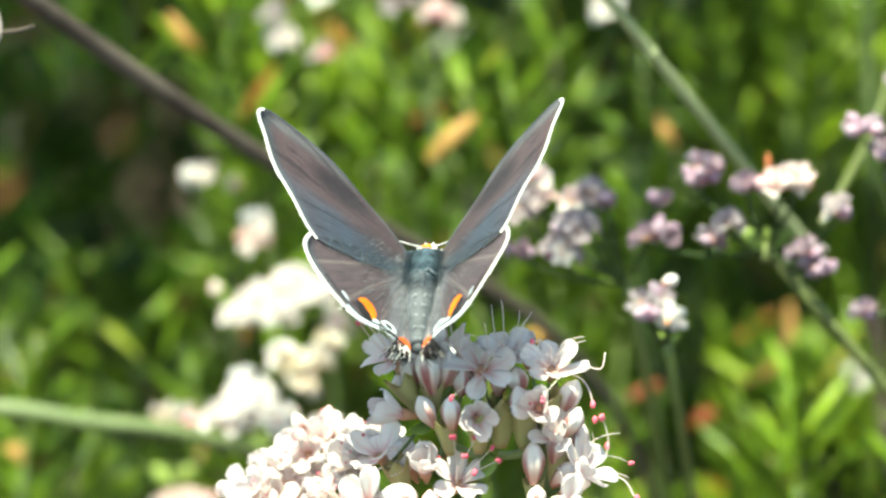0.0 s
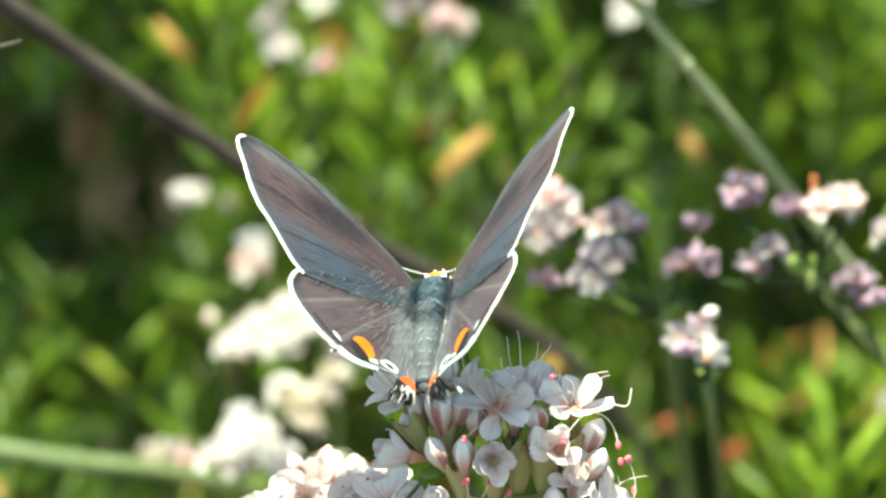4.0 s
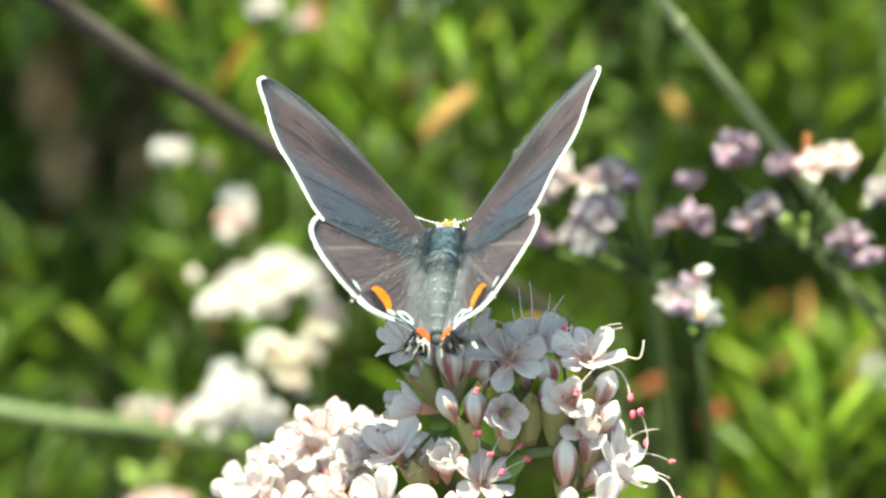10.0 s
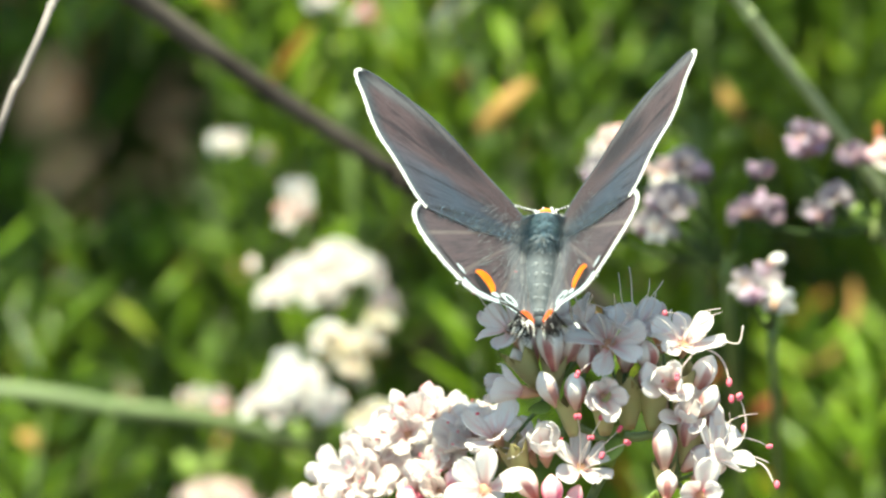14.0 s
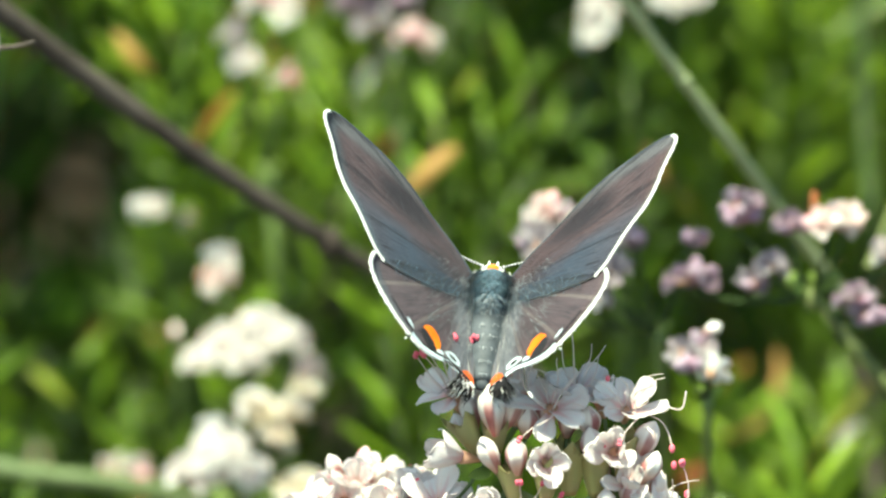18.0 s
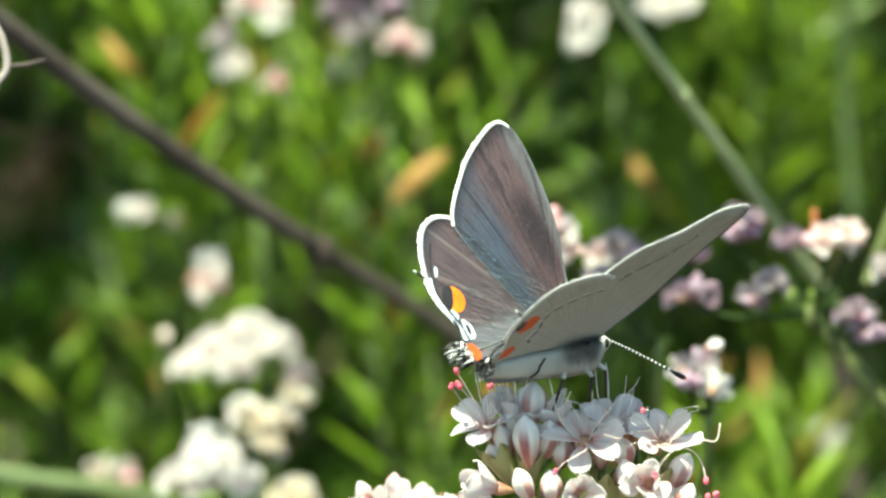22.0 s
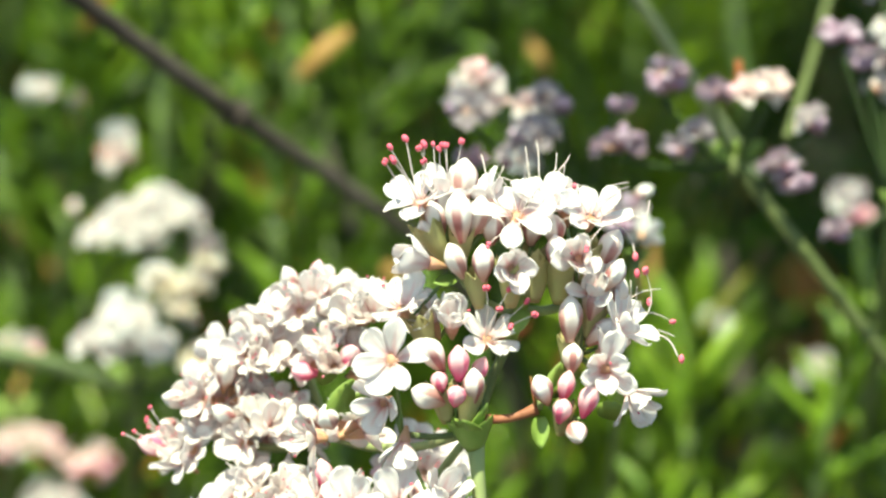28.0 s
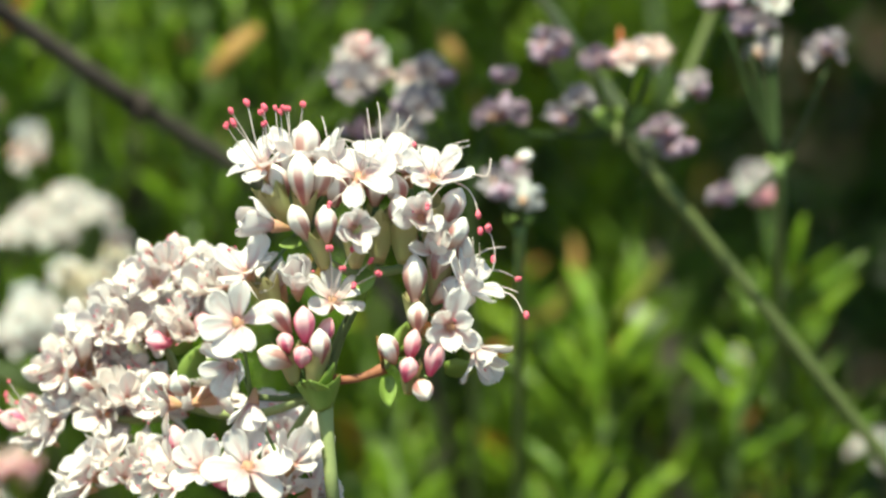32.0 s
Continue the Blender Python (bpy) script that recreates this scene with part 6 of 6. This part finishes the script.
def motions():
    """The flower head sways, the butterfly turns on it, opens its wings and flies off."""
    walk(head, [
        (0, sway_pose(-0.04, -1.11)),
        (0.5, sway_pose(-0.88, -0.42)),
        (1, sway_pose(-1.17, -0.70)),
        (1.5, sway_pose(-1.47, -0.43)),
        (2, sway_pose(-1.14, -0.52)),
        (2.5, sway_pose(-1.16, -0.42)),
        (3, sway_pose(-1.45, -0.37)),
        (3.5, sway_pose(-1.32, -0.50)),
        (5.5, sway_pose(-1.08, -0.49)),
        (6, sway_pose(-1.23, -0.44)),
        (6.5, sway_pose(-1.00, -0.30)),
        (7, sway_pose(-0.50, -0.47)),
        (7.5, sway_pose(-0.07, -0.73)),
        (8, sway_pose(0.57, -0.97)),
        (8.5, sway_pose(0.18, -0.68)),
        (9, sway_pose(-0.38, -0.57)),
        (9.5, sway_pose(-0.28, -0.84)),
        (10, sway_pose(-0.30, -0.16)),
        (10.5, sway_pose(-0.13, -0.73)),
        (11, sway_pose(-0.01, -0.47)),
        (11.5, sway_pose(-0.31, -0.24)),
        (12, sway_pose(-0.31, -0.40)),
        (12.5, sway_pose(-0.01, -0.63)),
        (13, sway_pose(-0.20, -0.15)),
        (13.5, sway_pose(0.09, -0.30)),
        (15.5, sway_pose(1.46, -0.02)),
        (16, sway_pose(1.99, -0.73)),
        (16.5, sway_pose(2.15, -0.61)),
        (17, sway_pose(0.24, 0.07)),
        (17.5, sway_pose(0.95, -0.57)),
        (18, sway_pose(0.45, 0.02)),
        (18.5, sway_pose(-0.25, -0.53)),
        (19, sway_pose(1.56, -0.80)),
        (19.5, sway_pose(0.29, -0.31)),
        (20, sway_pose(0.88, -0.43)),
        (20.5, sway_pose(1.95, -0.92)),
        (21, sway_pose(0.82, -0.39)),
        (21.5, sway_pose(0.16, 0.02)),
        (22, sway_pose(1.89, -0.45)),
        (22.5, sway_pose(1.20, -0.95)),
        (23, sway_pose(-0.09, 0.11)),
        (23.5, sway_pose(1.55, 0.14)),
        (24, sway_pose(-0.04, 0.44)),
        (24.5, sway_pose(-1.76, -0.85)),
        (26.5, sway_pose(-0.56, 1.16)),
        (27, sway_pose(0.82, 0.54)),
        (27.5, sway_pose(-0.07, 2.71)),
        (28, sway_pose(0.20, 2.58)),
        (28.5, sway_pose(0.88, 3.01)),
        (29, sway_pose(0.63, 1.67)),
        (29.5, sway_pose(-0.88, 1.18)),
        (30, sway_pose(-0.80, 1.07)),
        (30.5, sway_pose(-0.32, 1.66)),
        (31, sway_pose(-0.87, 1.15)),
        (31.5, sway_pose(-0.13, 1.34)),
        (32, sway_pose(-0.71, 1.76)),
    ])
    walk(bug, [
        (0, perch(2.07, 8.68, 1.20, (0.053, 0.658, -0.751), (-0.095, 0.752, 0.652))),
        (0.5, perch(1.32, 9.32, 1.20, (0.059, 0.660, -0.749), (-0.129, 0.749, 0.650))),
        (1, perch(0.83, 9.08, 1.22, (0.061, 0.664, -0.745), (-0.138, 0.745, 0.653))),
        (1.5, perch(0.40, 9.31, 1.24, (0.063, 0.664, -0.745), (-0.150, 0.745, 0.650))),
        (2, perch(0.81, 9.13, 1.23, (0.067, 0.661, -0.747), (-0.156, 0.747, 0.647))),
        (2.5, perch(0.87, 9.27, 1.23, (0.067, 0.667, -0.742), (-0.158, 0.741, 0.653))),
        (3, perch(0.41, 9.29, 1.25, (0.064, 0.671, -0.739), (-0.172, 0.737, 0.654))),
        (3.5, perch(0.64, 9.20, 1.26, (0.073, 0.672, -0.737), (-0.177, 0.736, 0.653))),
        (5.5, perch(0.92, 9.17, 1.26, (0.084, 0.666, -0.741), (-0.183, 0.741, 0.646))),
        (6, perch(0.71, 9.24, 1.26, (0.082, 0.664, -0.744), (-0.183, 0.743, 0.643))),
        (6.5, perch(0.99, 9.38, 1.28, (0.080, 0.667, -0.740), (-0.178, 0.740, 0.648))),
        (7, perch(1.48, 9.24, 1.30, (0.078, 0.672, -0.736), (-0.172, 0.737, 0.654))),
        (7.5, perch(1.89, 9.00, 1.31, (0.073, 0.673, -0.736), (-0.155, 0.736, 0.658))),
        (8, perch(2.90, 8.99, 1.30, (0.090, 0.692, -0.716), (-0.075, 0.722, 0.688))),
        (8.5, perch(2.38, 8.99, 1.33, (0.070, 0.678, -0.731), (-0.120, 0.734, 0.669))),
        (9, perch(1.56, 9.06, 1.35, (0.070, 0.669, -0.740), (-0.155, 0.740, 0.654))),
        (9.5, perch(1.80, 8.81, 1.32, (0.069, 0.678, -0.732), (-0.113, 0.734, 0.670))),
        (10, perch(1.77, 9.56, 1.29, (0.071, 0.681, -0.729), (-0.110, 0.731, 0.673))),
        (10.5, perch(1.83, 8.98, 1.26, (0.074, 0.683, -0.727), (-0.127, 0.729, 0.673))),
        (11, perch(2.02, 9.24, 1.22, (0.068, 0.685, -0.725), (-0.099, 0.728, 0.679))),
        (11.5, perch(1.66, 9.39, 1.19, (0.069, 0.685, -0.725), (-0.122, 0.727, 0.675))),
        (12, perch(1.57, 9.33, 1.16, (0.068, 0.679, -0.731), (-0.121, 0.733, 0.669))),
        (12.5, perch(1.92, 9.04, 1.12, (0.072, 0.680, -0.729), (-0.131, 0.731, 0.669))),
        (13, perch(1.69, 9.57, 1.10, (0.063, 0.665, -0.745), (-0.127, 0.745, 0.655))),
        (13.5, perch(1.91, 9.32, 0.63, (0.061, 0.651, -0.757), (-0.113, 0.758, 0.643))),
        (15.5, perch(3.95, 9.84, -1.25, (0.005, 0.666, -0.746), (0.136, 0.738, 0.660))),
        (16, perch(4.22, 9.12, -1.74, (-0.010, 0.605, -0.796), (0.269, 0.768, 0.581))),
        (16.5, perch(4.25, 9.29, -1.52, (0.022, 0.624, -0.780), (0.129, 0.766, 0.613))),
        (17, perch(2.21, 10.03, -1.31, (0.054, 0.643, -0.764), (-0.011, 0.765, 0.644))),
        (17.5, perch(3.12, 9.45, -1.26, (0.061, 0.675, -0.734), (0.012, 0.734, 0.677))),
        (18, perch(2.81, 10.11, -1.21, (0.069, 0.707, -0.704), (0.035, 0.703, 0.710))),
        (18.5, perch(1.77, 9.51, -1.20, (0.042, 0.671, -0.740), (0.036, 0.739, 0.672))),
        (19, perch(4.01, 9.15, -1.17, (0.095, 0.645, -0.758), (0.065, 0.756, 0.651))),
        (19.5, perch(3.08, 9.62, -1.41, (0.174, 0.604, -0.772), (0.073, 0.777, 0.625))),
        (20, perch(4.01, 9.47, -1.65, (0.254, 0.563, -0.786), (0.080, 0.798, 0.598))),
        (20.5, perch(5.58, 8.43, -0.97, (0.442, 0.487, -0.723), (-0.008, 0.841, 0.528))),
        (21, perch(4.95, 8.41, -0.29, (0.630, 0.411, -0.659), (-0.096, 0.883, 0.459))),
        (21.5, perch(5.07, 8.95, 0.0, (0.688, 0.277, -0.655), (0.058, 0.879, 0.448))),
        (22, perch(7.58, 8.62, 0.0, (0.746, 0.143, -0.651), (0.213, 0.874, 0.436))),
        (22.5, perch(6.96, 8.04, 0.0, (0.746, 0.177, -0.641), (0.159, 0.887, 0.431))),
        (23, perch(5.74, 9.01, 0.0, (0.747, 0.211, -0.630), (0.105, 0.899, 0.426))),
        (23.5, perch(7.55, 8.97, 0.0, (0.747, 0.164, -0.643), (0.128, 0.914, 0.382))),
        (24, perch(6.12, 9.21, 0.0, (0.747, 0.117, -0.655), (0.151, 0.929, 0.337))),
        (24.5, perch(4.60, 7.90, 0.0, (0.750, 0.100, -0.654), (0.171, 0.925, 0.337))),
        (26.5, perch(6.62, 9.86, 0.0, (0.761, 0.032, -0.648), (0.250, 0.908, 0.337))),
        (27, perch(8.38, 9.50, -0.2, (0.735, -0.061, -0.675), (0.312, 0.915, 0.257))),
        (27.05, perch(9.2, 16.5, 1.0, (0.80, 0.0, -0.60), (0.1, 0.93, 0.30))),
        (27.1, perch(10.8, 24.6, -1.0, (0.86, 0.02, -0.50), (-0.10, 0.92, 0.36))),
        (27.2, perch(11.4, 25.2, -2.0, (0.86, 0.05, -0.50), (-0.2, 0.9, 0.38))),
        (27.3, perch(18.0, 45.0, -8.0, (0.7, 0.5, -0.5), (-0.3, 0.8, 0.45))),
        (28.0, perch(60.0, 190.0, -60.0, (0.6, 0.6, -0.5), (-0.3, 0.75, 0.5))),
        (30.0, perch(300.0, 700.0, -500.0, (0.6, 0.6, -0.5), (-0.3, 0.75, 0.5))),
        (32.0, perch(600.0, 1200.0, -1000.0, (0.6, 0.6, -0.5), (-0.3, 0.75, 0.5))),
    ])
    beats = [
        (0, 52.0, 49.7, -11.2, -1.6),
        (0.5, 51.8, 49.6, -10.5, -1.6),
        (1, 50.5, 48.4, -10.5, -1.6),
        (1.5, 49.8, 48.0, -11.3, -1.7),
        (2, 50.4, 48.2, -11.0, -1.8),
        (2.5, 51.0, 48.6, -10.7, -1.7),
        (3, 50.3, 48.1, -10.4, -1.7),
        (3.5, 50.5, 48.1, -10.0, -1.5),
        (5.5, 51.0, 48.1, -9.9, -1.1),
        (6, 50.7, 47.4, -10.6, -1.5),
        (6.5, 50.9, 47.6, -10.4, -1.3),
        (7, 51.5, 48.4, -10.2, -1.1),
        (7.5, 51.4, 48.4, -10.1, -1.2),
        (8, 55.6, 51.5, -9.5, -0.9),
        (8.5, 54.6, 51.4, -10.1, -1.2),
        (9, 49.9, 47.3, -11.3, -2.5),
        (9.5, 51.1, 48.5, -10.9, -1.9),
        (10, 50.8, 48.8, -10.9, -2.1),
        (10.5, 51.7, 49.7, -10.7, -1.9),
        (11, 50.1, 48.4, -11.1, -2.2),
        (11.5, 49.5, 48.3, -10.7, -2.1),
        (12, 49.5, 48.6, -11.4, -2.6),
        (12.5, 50.6, 49.6, -11.3, -2.5),
        (13, 49.5, 48.4, -12.2, -2.7),
        (13.5, 49.1, 50.0, -12.6, -2.8),
        (15.5, 45.9, 51.1, -9.2, -3.3),
        (16, 42.7, 50.4, -7.8, -2.0),
        (17, 52.0, 52.2, -16.0, -1.2),
        (18, 48.3, 49.1, -11.8, -0.2),
        (18.5, 52.3, 55.1, -14.6, -1.8),
        (19, 49.2, 51.8, -14.0, -0.9),
        (20, 48.8, 49.8, -13.6, -0.6),
        (21, 48.5, 41.4, -11.4, 0.0),
        (22, 32.3, 62.2, -12.4, -1.8),
        (23, 34.0, 57.1, -7.5, 1.2),
        (24, 33.3, 55.5, -9.0, -1.6),
        (26.5, 33.3, 57.5, -10.9, -1.9),
        (27, 30.2, 56.2, -16.2, -6.6),
        (27.05, 0.0, 0.0, 0.0, 0.0),
        (27.1, -52.0, -52.0, 0.0, 0.0),
        (27.2, -40.0, -40.0, 0.0, 0.0),
        (27.3, 30.0, 30.0, 0.0, 0.0),
        (28.0, 20.0, 20.0, 0.0, 0.0),
        (30.0, 50.0, 50.0, 0.0, 0.0),
        (32.0, 20.0, 20.0, 0.0, 0.0),
    ]
    for tag, (fore, hind, s) in wings.items():
        side = 1 if tag == "left" else 2
        walk(fore, [(row[0], wing_pose(s, row[side] + 1.0, row[3])) for row in beats])
        walk(hind, [(row[0], wing_pose(s, row[side], row[4])) for row in beats])


motions()
